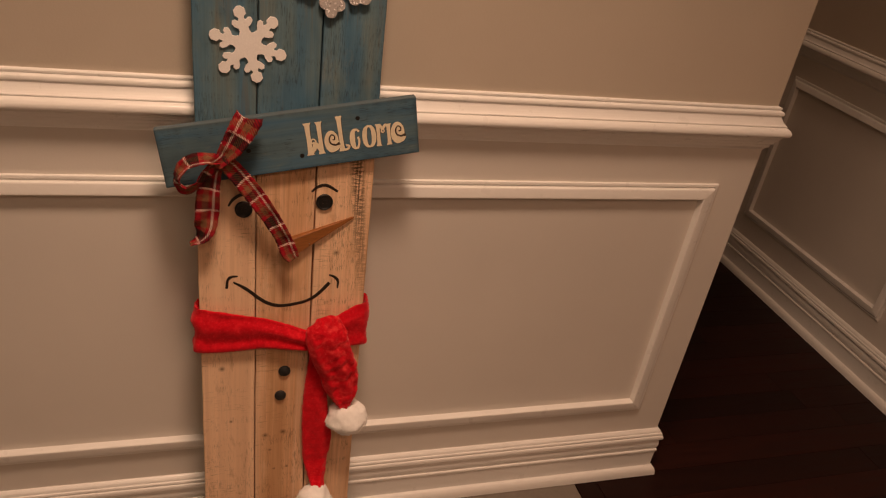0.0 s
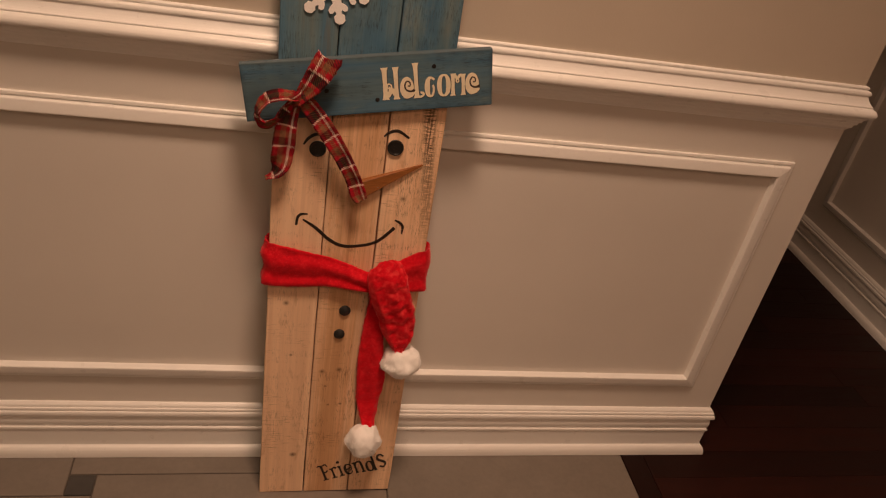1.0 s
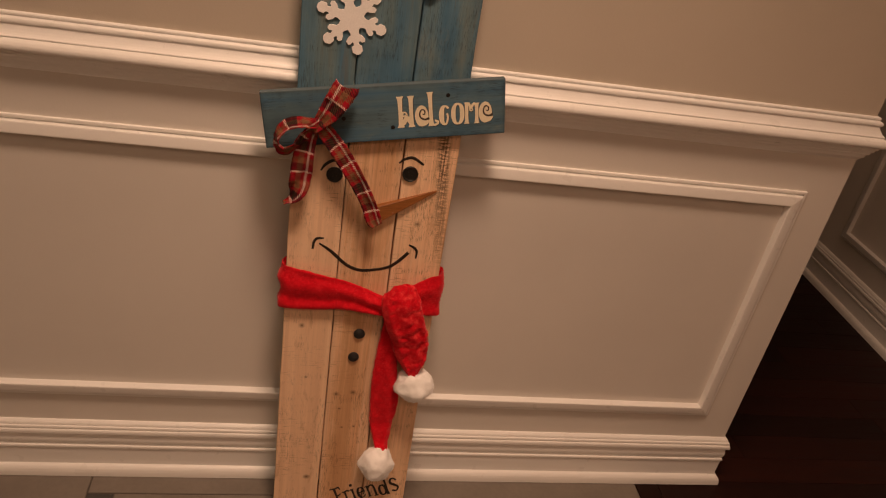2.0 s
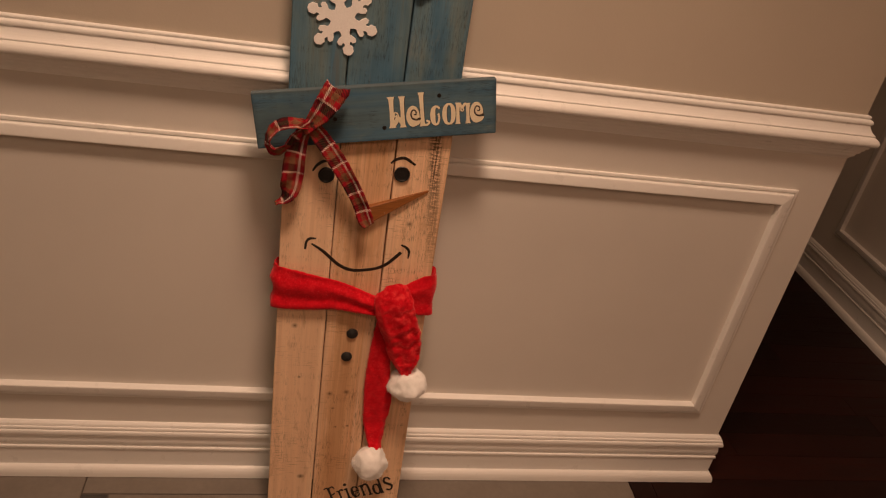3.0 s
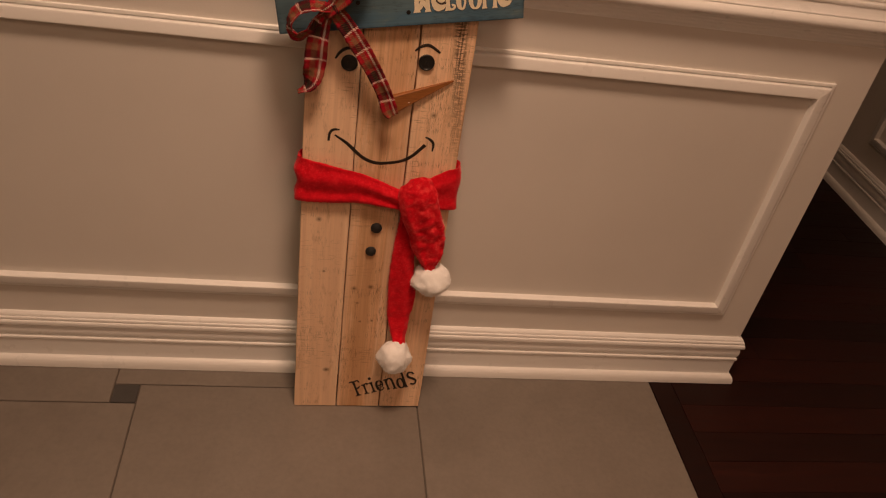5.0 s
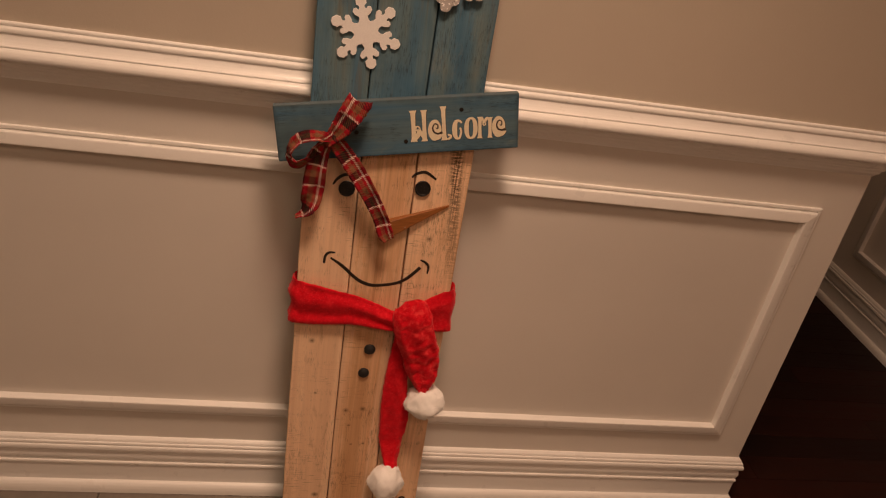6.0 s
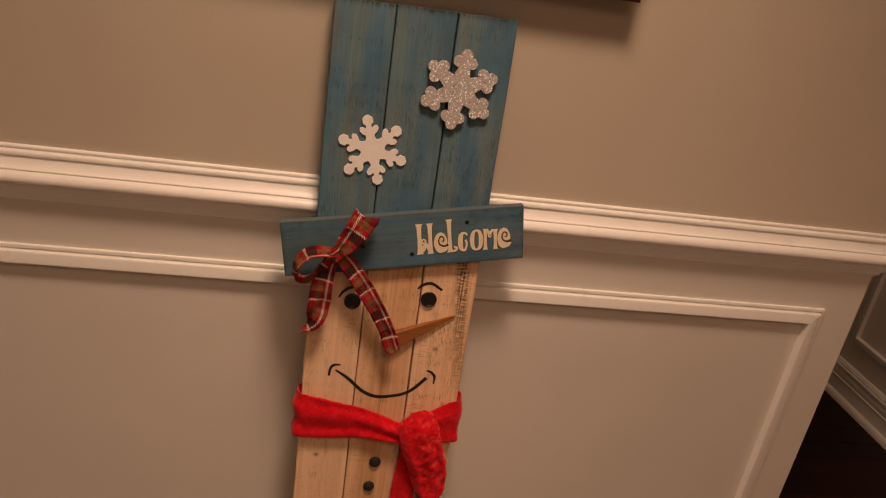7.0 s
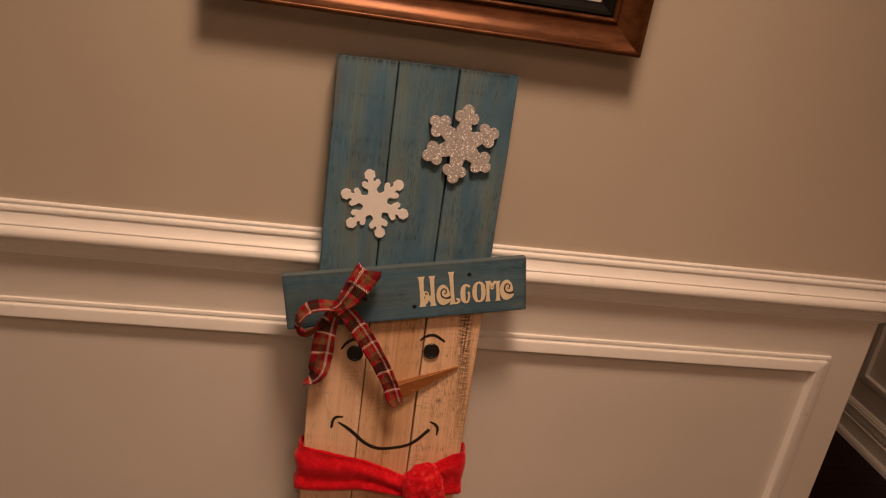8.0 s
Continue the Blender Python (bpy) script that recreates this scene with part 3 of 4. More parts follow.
def welcome():
    ink = Brush(0.0146)
    low, mid, high = -0.0258, 0.0098, 0.0265
    # W
    ink.stem(0.0225, high, 0.0236, low, 0.0080)
    ink.stem(0.0402, high, 0.0410, low, 0.0074)
    ink.stroke(spline([(0.0236, low + 0.002, 0.004), (0.0290, -0.0170, 0.0072), (0.0330, -0.0090, 0.0060), (0.0370, -0.0150, 0.0060), (0.0410, low + 0.002, 0.004)], 6))
    ink.curl((0.0240, 0.0345, -0.0105, 0.0010), -20, 400, 0.35, 0.0022, 0.0030, inner=0.25)
    # e, and the last e
    for x0, y0 in ((0.0466, low), (0.1522, low + 0.0002)):
        ink.blob((x0, x0 + 0.0222, y0, mid + y0 - low))
        ink.stroke(spline([(x0 + 0.0110, y0 + 0.0032, 0.0050), (x0 + 0.0180, y0 + 0.0052, 0.0058), (x0 + 0.0236, y0 + 0.0100, 0.0020)], 6))
        ink.scratch(spline([(x0 + 0.0238, y0 + 0.0140, 0.0042), (x0 + 0.0165, y0 + 0.0118, 0.0032), (x0 + 0.0098, y0 + 0.0150, 0.0026), (x0 + 0.0078, y0 + 0.0220, 0.0024), (x0 + 0.0112, y0 + 0.0285, 0.0022),
                            (x0 + 0.0160, y0 + 0.0262, 0.0022), (x0 + 0.0158, y0 + 0.0205, 0.0020), (x0 + 0.0125, y0 + 0.0212, 0.0016)], 6))
    # l with a hooked foot
    ink.stem(0.0716, 0.0312, 0.0736, low, 0.0072)
    ink.curl((0.0712, 0.0862, low, -0.0125), 215, 215, 0.7, 0.0036, 0.0044, inner=0.35)
    # c
    ink.curl((0.0862, 0.1062, low, mid - 0.002), 48, 340, 0.70, 0.0034, 0.0084, inner=0.40)
    # o
    ink.curl((0.1062, 0.1285, low, mid + 0.0006), 0, 360, 1.0, 0.0028, 0.0074, both=True)
    # m
    ink.stem(0.1322, mid + 0.0005, 0.1322, low, 0.0062)
    ink.stem(0.1486, mid - 0.0010, 0.1492, low, 0.0062)
    ink.stroke(spline([(0.1322, 0.0010, 0.0036), (0.1352, 0.0078, 0.0040), (0.1392, 0.0020, 0.0042), (0.1440, 0.0076, 0.0042), (0.1486, 0.0040, 0.0036)], 6))
    ink.curl((0.1362, 0.1442, -0.0060, 0.0035), 90, 380, 0.3, 0.0018, 0.0024, inner=0.3)
    return mesh("lettering", ink.verts, ink.faces, [CREAM, LETTER_EDGE], brim, label="cream painted word reading Welcome", slots=ink.slots)


def disc(radius, z0, z1, dome=0.0, segments=28):
    bm = bmesh.new()
    rings = [(0.96, z0), (1.0, z0 + 0.15 * (z1 - z0)), (1.0, z0 + 0.7 * (z1 - z0)), (0.93, z1 - 0.05 * (z1 - z0)), (0.82, z1)]
    if dome:
        rings += [(r, z1 + dome * (1 - (r / 0.82) ** 2)) for r in (0.65, 0.45, 0.25, 0.08)]
    loops = [[bm.verts.new((radius * k * math.cos(2 * math.pi * i / segments), radius * k * math.sin(2 * math.pi * i / segments), z)) for i in range(segments)] for k, z in rings]
    for a, b in zip(loops, loops[1:]):
        for i in range(segments):
            j = (i + 1) % segments
            bm.faces.new((a[i], a[j], b[j], b[i]))
    bm.faces.new(loops[-1])
    bm.faces.new(loops[0][::-1])
    return bm


for bx, by in ((0.1020, 0.0240), (0.0100, -0.0245), (-0.0690, -0.0047)):
    screw = part("screw", disc(0.0036, 0.0135, 0.0152, 0.0, 14), NAIL, brim, "dark countersunk screw head")
    screw.matrix_basis = Matrix.Translation((bx, by, 0))


def eye_button(u, v):
    """A sewing button: dished face inside a raised rim, with four black discs for the thread holes."""
    bm = bmesh.new()
    seg, radius = 32, 0.0138
    rings = [(0.95, 0.0), (1.0, 0.0008), (1.0, 0.0034), (0.95, 0.0042), (0.86, 0.0042), (0.78, 0.0034), (0.70, 0.0029), (0.40, 0.0028), (0.0, 0.0028)]
    loops = [[bm.verts.new((radius * k * math.cos(2 * math.pi * i / seg), radius * k * math.sin(2 * math.pi * i / seg), z)) for i in range(seg)] for k, z in rings[:-1]]
    for a, b in zip(loops, loops[1:]):
        for i in range(seg):
            bm.faces.new((a[i], a[(i + 1) % seg], b[(i + 1) % seg], b[i]))
    bm.faces.new(loops[-1])
    bm.faces.new(loops[0][::-1])
    ob = part("eye_button", bm, BLACK_BUTTON, sign, "glossy black four-hole button")
    ob.matrix_basis = Matrix.Translation((u, v, 0.0003))
    for dx, dy in ((1, 1), (1, -1), (-1, 1), (-1, -1)):
        # no real hole: a black disc gives the dark inside it as colour
        hole = part("thread_hole", disc(0.0013, 0.0026, 0.0032, 0.0, 10), BLACK_PAINT, ob)
        hole.matrix_basis = Matrix.Translation((dx * 0.0027, dy * 0.0027, 0))


eye_button(0.0607, 0.7944)
eye_button(-0.0672, 0.7830)
for u, v, r in ((0.0033, 0.4652, 0.0106), (-0.0031, 0.4122, 0.0102)):
    knob = part("chest_button", disc(r, 0.0003, 0.0045, 0.003), BLACK_KNOB, sign, "black domed button", smooth=True)
    knob.matrix_basis = Matrix.Translation((u, v, 0))


def spline(points, n):
    """Catmull-Rom through tuples of any length; n samples a span."""
    pts = [np.array(p, float) for p in points]
    pts = [2 * pts[0] - pts[1]] + pts + [2 * pts[-1] - pts[-2]]
    out = []
    for i in range(1, len(pts) - 2):
        a, b, c, d = pts[i - 1:i + 3]
        for k in range(n):
            t = k / n
            out.append(0.5 * (2 * b + (c - a) * t + (2 * a - 5 * b + 4 * c - d) * t * t + (3 * b - a - 3 * c + d) * t ** 3))
    return out + [pts[-2]]


welcome()


def stroke(name, points, label):
    """A brush line on the board: (u, v, width) along it."""
    line = spline(points, 6)
    verts, faces = [], []
    for i, p in enumerate(line):
        d = line[min(i + 1, len(line) - 1)] - line[max(i - 1, 0)]
        side = np.array((-d[1], d[0])) / max(1e-9, math.hypot(d[0], d[1]))
        for s, z in ((1, 0.0001), (1, 0.0005), (0, 0.0007), (-1, 0.0005), (-1, 0.0001)):
            verts.append((p[0] + side[0] * s * p[2] * 0.68, p[1] + side[1] * s * p[2] * 0.68, z))
    for i in range(len(line) - 1):
        for j in range(4):
            faces.append((i * 5 + j, i * 5 + 5 + j, i * 5 + 6 + j, i * 5 + 1 + j))
    return mesh(name, verts, faces, BLACK_PAINT, sign, label=label)


stroke("painted_smile", [(-0.0840, 0.6505, 0.0022), (-0.0629, 0.6365, 0.0042), (-0.0362, 0.6128, 0.0044), (-0.0151, 0.6025, 0.0046), (0.0054, 0.6016, 0.0042), (0.0356, 0.6078, 0.0040), (0.0551, 0.6194, 0.0044), (0.0762, 0.6425, 0.0046)],
       "black brushed curved smile line")
stroke("cheek_line", [(-0.0947, 0.6390, 0.0030), (-0.0930, 0.6535, 0.0034), (-0.0871, 0.6603, 0.0034), (-0.0765, 0.6612, 0.0018)], "black brushed cheek line")
stroke("cheek_line", [(0.0750, 0.6578, 0.0020), (0.0843, 0.6533, 0.0034), (0.0904, 0.6456, 0.0034), (0.0905, 0.6310, 0.0018)], "black brushed cheek line")
stroke("eyebrow", [(0.0397, 0.8119, 0.0020), (0.0480, 0.8195, 0.0034), (0.0628, 0.8232, 0.0038), (0.0820, 0.8121, 0.0028)], "black brushed eyebrow")
stroke("eyebrow", [(-0.0905, 0.7880, 0.0020), (-0.0831, 0.7994, 0.0036), (-0.0696, 0.8075, 0.0038), (-0.0520, 0.8035, 0.0025)], "black brushed eyebrow")


def nose():
    """A carrot-shaped wooden wedge, thick at its broad end and standing off the board there."""
    base, tip = Vector((-0.004, 0.7110)), Vector((0.1105, 0.7665))
    along = (tip - base).normalized()
    side = Vector((-along.y, along.x))
    verts, faces = [], []
    rings = 9
    for i in range(rings):
        t = i / (rings - 1)
        c = base.lerp(tip, t)
        half, lift, thick = 0.0155 * (1 - t) + 0.0010, 0.0002, 0.011 * (1 - t) + 0.0030
        for s, z in ((1, lift), (1, lift + thick * 0.92), (0.92, lift + thick), (-0.92, lift + thick), (-1, lift + thick * 0.92), (-1, lift)):
            verts.append((c.x + side.x * s * half, c.y + side.y * s * half, z))
    for i in range(rings - 1):
        for j in range(6):
            k = (j + 1) % 6
            faces.append((i * 6 + j, i * 6 + 6 + j, i * 6 + 6 + k, i * 6 + k))
    faces += [tuple(range(6)), tuple(range(rings * 6 - 6, rings * 6))[::-1]]
    ob = mesh("carrot_nose", verts, faces, ORANGE, sign, label="orange-stained pointed wooden carrot nose")
    brad = part("brad", disc(0.0011, 0.0, 0.0012, 0.0005, 10), STEEL, ob, "tiny bright steel brad")
    brad.matrix_basis = Matrix.Translation((0.0375, 0.7235, 0.0098))


nose()


def flake(name, half_arm, centre, turn, z0, thick, mat, label):
    """Six arms from one half-arm outline of (along, across), cut from a sheet with softened edges."""
    arm = [(x, -y) for x, y in half_arm] + [(x, y) for x, y in half_arm[::-1] if y > 1e-6]
    outline = []
    for i in range(6):
        a = radians(turn) + i * math.pi / 3
        outline += [(centre[0] + x * math.cos(a) - y * math.sin(a), centre[1] + x * math.sin(a) + y * math.cos(a)) for x, y in arm]
    bm = bmesh.new()
    face = bm.faces.new([bm.verts.new((x, y, z0)) for x, y in outline])
    out = bmesh.ops.extrude_face_region(bm, geom=[face])
    bmesh.ops.translate(bm, verts=[g for g in out["geom"] if isinstance(g, bmesh.types.BMVert)], vec=(0, 0, thick))
    rim = [e for e in bm.edges if all(v.co.z > z0 + thick * 0.9 for v in e.verts)]
    bmesh.ops.bevel(bm, geom=rim, offset=min(0.0012, thick * 0.3), segments=2, affect="EDGES", profile=0.5, clamp_overlap=True)
    bmesh.ops.triangulate(bm, faces=[f for f in bm.faces if len(f.verts) > 4])
    return part(name, bm, mat, sign, label)


felt_arm = [(0.0158, 0.0091), (0.0208, 0.0068), (0.0248, 0.0068), (0.0278, 0.0112), (0.0330, 0.0150), (0.0378, 0.0134), (0.0384, 0.0092), (0.0352, 0.0058), (0.0378, 0.0041), (0.0408, 0.0043), (0.0434, 0.0081), (0.0512, 0.0080), (0.0556, 0.0028), (0.0558, 0.0)]
flake("felt_snowflake", felt_arm, (-0.0602, 1.0420), 105, 0.0004, 0.0030, FELT, "white felt snowflake")
lobe = [(0.0425 + 0.0085 * math.cos(radians(a)), 0.0105 + 0.0085 * math.sin(radians(a))) for a in range(190, -20, -21)]
tip = [(0.0535 + 0.0088 * math.cos(radians(a)), 0.0088 * math.sin(radians(a))) for a in range(100, -1, -20)]
flake("glitter_snowflake", [(0.0210, 0.0121), (0.0310, 0.0098)] + lobe + tip, (0.0618, 1.1500), 84, 0.003, 0.0055, GLITTER, "silver glitter-coated snowflake with rounded arms")


def friends():
    """Hand-lettered serif word in black paint, one mesh; x runs along the word."""
    ink = Brush(0.0002, edge=0.0, weight=0.84)
    # F with a waved top bar
    ink.stem(0.0068, 0.0440, 0.0075, 0.0, 0.0062)
    ink.stroke(spline([(-0.0025, 0.0420, 0.0026), (0.0020, 0.0438, 0.0034), (0.0095, 0.0425, 0.0036), (0.0160, 0.0440, 0.0040), (0.0188, 0.0370, 0.0024)], 6))
    ink.stroke(spline([(0.0075, 0.0225, 0.0040), (0.0130, 0.0225, 0.0042), (0.0168, 0.0260, 0.0030)], 6))
    ink.stroke([(0.0018, 0.0005, 0.0026), (0.0075, 0.0018, 0.0036), (0.0135, 0.0005, 0.0026)])
    # r
    ink.stem(0.0262, 0.0290, 0.0265, 0.0, 0.0054)
    ink.stroke(spline([(0.0205, 0.0285, 0.0022), (0.0262, 0.0270, 0.0040), (0.0315, 0.0298, 0.0040), (0.0352, 0.0262, 0.0052)], 6))
    ink.stroke([(0.0212, 0.0005, 0.0024), (0.0265, 0.0014, 0.0032), (0.0318, 0.0005, 0.0024)])
    # i
    ink.stem(0.0425, 0.0300, 0.0430, 0.0, 0.0056)
    ink.curl((0.0388, 0.0462, 0.0375, 0.0449), 0, 360, 1.0, 0.0036, 0.0037, both=True)
    ink.stroke([(0.0372, 0.0005, 0.0024), (0.0430, 0.0014, 0.0034), (0.0482, 0.0005, 0.0024)])
    ink.stroke([(0.0375, 0.0278, 0.0022), (0.0428, 0.0295, 0.0030)])
    # e
    ink.curl((0.0492, 0.0690, -0.0012, 0.0300), -32, -372, 0.80, 0.0030, 0.0066, inner=0.55)
    ink.stroke([(0.0515, 0.0140, 0.0026), (0.0600, 0.0158, 0.0026), (0.0675, 0.0178, 0.0026)])
    # n
    ink.stem(0.0742, 0.0285, 0.0748, -0.0030, 0.0056)
    ink.stroke(spline([(0.0748, 0.0200, 0.0028), (0.0795, 0.0275, 0.0042), (0.0862, 0.0262, 0.0050), (0.0882, 0.0120, 0.0054), (0.0886, -0.0040, 0.0050)], 6))
    ink.stroke([(0.0690, 0.0262, 0.0022), (0.0745, 0.0280, 0.0030)])
    ink.stroke([(0.0842, -0.0040, 0.0024), (0.0886, -0.0034, 0.0030), (0.0928, -0.0046, 0.0024)])
    # d
    ink.curl((0.0945, 0.1140, -0.0085, 0.0220), 0, 360, 1.0, 0.0030, 0.0062, both=True)
    ink.stem(0.1128, 0.0400, 0.1136, -0.0085, 0.0056)
    ink.stroke([(0.1075, 0.0385, 0.0022), (0.1128, 0.0396, 0.0030)])
    # s
    ink.stroke(spline([(0.1372, 0.0245, 0.0044), (0.1330, 0.0310, 0.0032), (0.1258, 0.0300, 0.0048), (0.1240, 0.0205, 0.0060), (0.1320, 0.0120, 0.0062), (0.1372, 0.0050, 0.0052), (0.1320, -0.0040, 0.0036), (0.1235, -0.0010, 0.0046)], 6))
    return mesh("lettering", ink.verts, ink.faces, BLACK_PAINT, sign, label="black painted word reading Friends")


words = friends()
words.matrix_basis = Matrix.Translation((-0.0069, 0.029, 0)) @ Matrix.Rotation(radians(19.5), 4, "Z")


# ---- scarf ----
def fuzz(verts, faces, count, length, seed, width=0.0005):
    """Short loose fibres standing on a triangle or quad mesh, added to its lists."""
    rnd = random.Random(seed)
    base = list(faces)
    areas = []
    for f in base:
        a, b, c = (np.array(verts[i]) for i in f[:3])
        areas.append(float(np.linalg.norm(np.cross(b - a, c - a))))
    for f in rnd.choices(base, weights=areas, k=count):
        a, b, c = (np.array(verts[i]) for i in f[:3])
        d = np.array(verts[f[-1]])
        s, t = rnd.random(), rnd.random()
        p = a + (b - a) * s + (d - a) * t if len(f) == 4 else a + (b - a) * s * (1 - t) + (c - a) * t * (1 - s)
        nrm = np.cross(b - a, c - a)
        size = np.linalg.norm(nrm)
        if size < 1e-12:
            continue
        nrm = nrm / size
        way = nrm + np.array([rnd.uniform(-0.8, 0.8) for _ in range(3)])
        way = way / np.linalg.norm(way) * length * rnd.uniform(0.5, 1.2)
        side = np.cross(way, [rnd.uniform(-1, 1) for _ in range(3)])
        side = side / max(1e-9, np.linalg.norm(side)) * width
        k = len(verts)
        verts += [tuple(p - side), tuple(p + side), tuple(p + way)]
        faces.append((k, k + 1, k + 2))


def cloth_tube(name, keys, parent, seed, folds=3, ring=40, span=14, depth=0.0022, fibres=5000, label="", clump=1.0, mat=PLUSH):
    """A flattened roll of plush: keys of (u, v, w, half height, half thickness, lean) along its middle, with lengthwise folds."""
    line = spline(keys, span)
    verts, faces = [], []
    for i, p in enumerate(line):
        d = line[min(i + 1, len(line) - 1)][:3] - line[max(i - 1, 0)][:3]
        d = d / max(1e-9, np.linalg.norm(d))
        lean = radians(p[5])
        up = np.array((math.sin(lean), math.cos(lean), 0.0))
        up = up - d * (up @ d)
        up = up / max(1e-9, np.linalg.norm(up))
        out = np.cross(d, up)
        for j in range(ring):
            a = 2 * math.pi * j / ring
            ca, sa = math.cos(a), math.sin(a)
            h = math.copysign(abs(ca) ** 0.8, ca) * p[3]
            th = math.copysign(abs(sa) ** 0.9, sa) * p[4]
            q = p[:3] + up * h + out * th
            wave = math.sin(folds * math.pi * ca * 1.15 + 0.35 * math.sin(i * 0.11 + seed)) * depth * abs(sa)
            soft = noise.noise(Vector(q * 70) + Vector((seed, 0, 0))) * 0.0020 * clump + noise.noise(Vector(q * 170)) * 0.0009 * clump
            verts.append(tuple(q + out * (wave + soft) * (1 if sa >= 0 else -1) + up * soft * 0.6))
    for i in range(len(line) - 1):
        for j in range(ring):
            k = (j + 1) % ring
            faces.append((i * ring + j, i * ring + k, i * ring + ring + k, i * ring + ring + j))
    faces += [tuple(range(ring))[::-1], tuple(range(len(line) * ring - ring, len(line) * ring))]
    body = faces[:-2]
    ends = faces[-2:]
    fuzz(verts, body, fibres, 0.0024, seed, 0.00032)
    ob = mesh(name, verts, body + ends, mat, parent, smooth=True, label=label)
    return ob


def pompom(centre, size, seed, parent):
    bm = bmesh.new()
    bmesh.ops.create_icosphere(bm, subdivisions=4, radius=1.0)
    verts = []
    for v in bm.verts:
        p = v.co.copy()
        bulge = 1 + 0.17 * noise.noise(p * 1.5 + Vector((seed, 0, 0))) + 0.085 * noise.noise(p * 3.6 + Vector((0, seed, 0))) + 0.035 * noise.noise(p * 8)
        verts.append((centre[0] + p.x * bulge * size[0], centre[1] + p.y * bulge * size[1], centre[2] + p.z * bulge * size[2]))
    faces = [tuple(v.index for v in f.verts) for f in bm.faces]
    bm.free()
    fuzz(verts, faces, 5000, 0.0030, seed, 0.00022)
    return mesh("pompom", verts, faces, POM, parent, smooth=True, label="fluffy white pompom")


scarf = new("scarf")
scarf.matrix_basis = LEANING
tagged(scarf, "red plush scarf with white pompoms tied round the snowman sign", "scarf")
cloth_tube("neck_wrap", [(-0.060, 0.566, -0.028, 0.041, 0.0030, 0), (-0.120, 0.565, -0.030, 0.044, 0.0030, 0), (-0.1435, 0.5645, -0.016, 0.0445, 0.0034, 0), (-0.1445, 0.564, 0.002, 0.0450, 0.0040, 0),
                         (-0.132, 0.5615, 0.0085, 0.0425, 0.0046, 3), (-0.085, 0.5555, 0.0085, 0.037, 0.0055, 8), (-0.033, 0.5515, 0.0090, 0.030, 0.0065, 10), (0.010, 0.542, 0.0120, 0.0235, 0.0090, 12), (0.048, 0.535, 0.0160, 0.018, 0.0110, 12)],
           scarf, 1, folds=1.7, depth=0.0034, fibres=7000)
cloth_tube("neck_wrap", [(0.070, 0.545, 0.0170, 0.020, 0.0100, -20), (0.095, 0.551, 0.0130, 0.031, 0.0075, -14), (0.122, 0.556, 0.0095, 0.040, 0.0050, -8), (0.1400, 0.5595, 0.0065, 0.0435, 0.0040, -4),
                         (0.1450, 0.561, -0.006, 0.0435, 0.0034, 0), (0.1400, 0.561, -0.026, 0.0435, 0.0030, 0), (0.070, 0.566, -0.031, 0.044, 0.0030, 0)], scarf, 2, folds=1.3, fibres=4500)
cloth_tube("hanging_end", [(0.070, 0.545, 0.0080, 0.020, 0.0060, 90), (0.066, 0.490, 0.0090, 0.021, 0.0070, 90), (0.060, 0.440, 0.0095, 0.020, 0.0080, 88), (0.0600, 0.380, 0.0095, 0.0235, 0.0080, 86), (0.0655, 0.320, 0.0095, 0.0275, 0.0080, 86),
                           (0.0650, 0.260, 0.0095, 0.0225, 0.0080, 90), (0.0680, 0.220, 0.0180, 0.0150, 0.0080, 92), (0.0695, 0.205, 0.0310, 0.0115, 0.0075, 92), (0.0690, 0.198, 0.0340, 0.005, 0.004, 92)], scarf, 3, folds=1.2, fibres=5500)
cloth_tube("hanging_end", [(0.066, 0.585, 0.0190, 0.013, 0.0050, 80), (0.0690, 0.574, 0.0255, 0.0285, 0.0110, 84), (0.0705, 0.553, 0.0310, 0.0355, 0.0150, 84), (0.0790, 0.520, 0.0320, 0.0355, 0.0150, 80), (0.0930, 0.485, 0.0300, 0.0340, 0.0135, 78), (0.1010, 0.450, 0.0275, 0.0320, 0.0125, 80),
                           (0.1070, 0.422, 0.0270, 0.0235, 0.0120, 80), (0.1090, 0.403, 0.0270, 0.0150, 0.0110, 80), (0.1090, 0.388, 0.0270, 0.005, 0.005, 80)], scarf, 4, folds=2.4, depth=0.0028, fibres=7500, clump=2.1, label="crushed red plush end over the knot", mat=CRUSHED_PLUSH)
pompom((0.1175, 0.3690, 0.0290), (0.0370, 0.0325, 0.0310), 11, scarf)
pompom((0.0625, 0.1715, 0.0300), (0.0335, 0.0385, 0.0290), 23, scarf)

# ---- ribbon bow ----
bow = new("ribbon_bow")
bow.matrix_basis = LEANING
tagged(bow, "red tartan ribbon bow pinned to the blue hat brim", "bow")


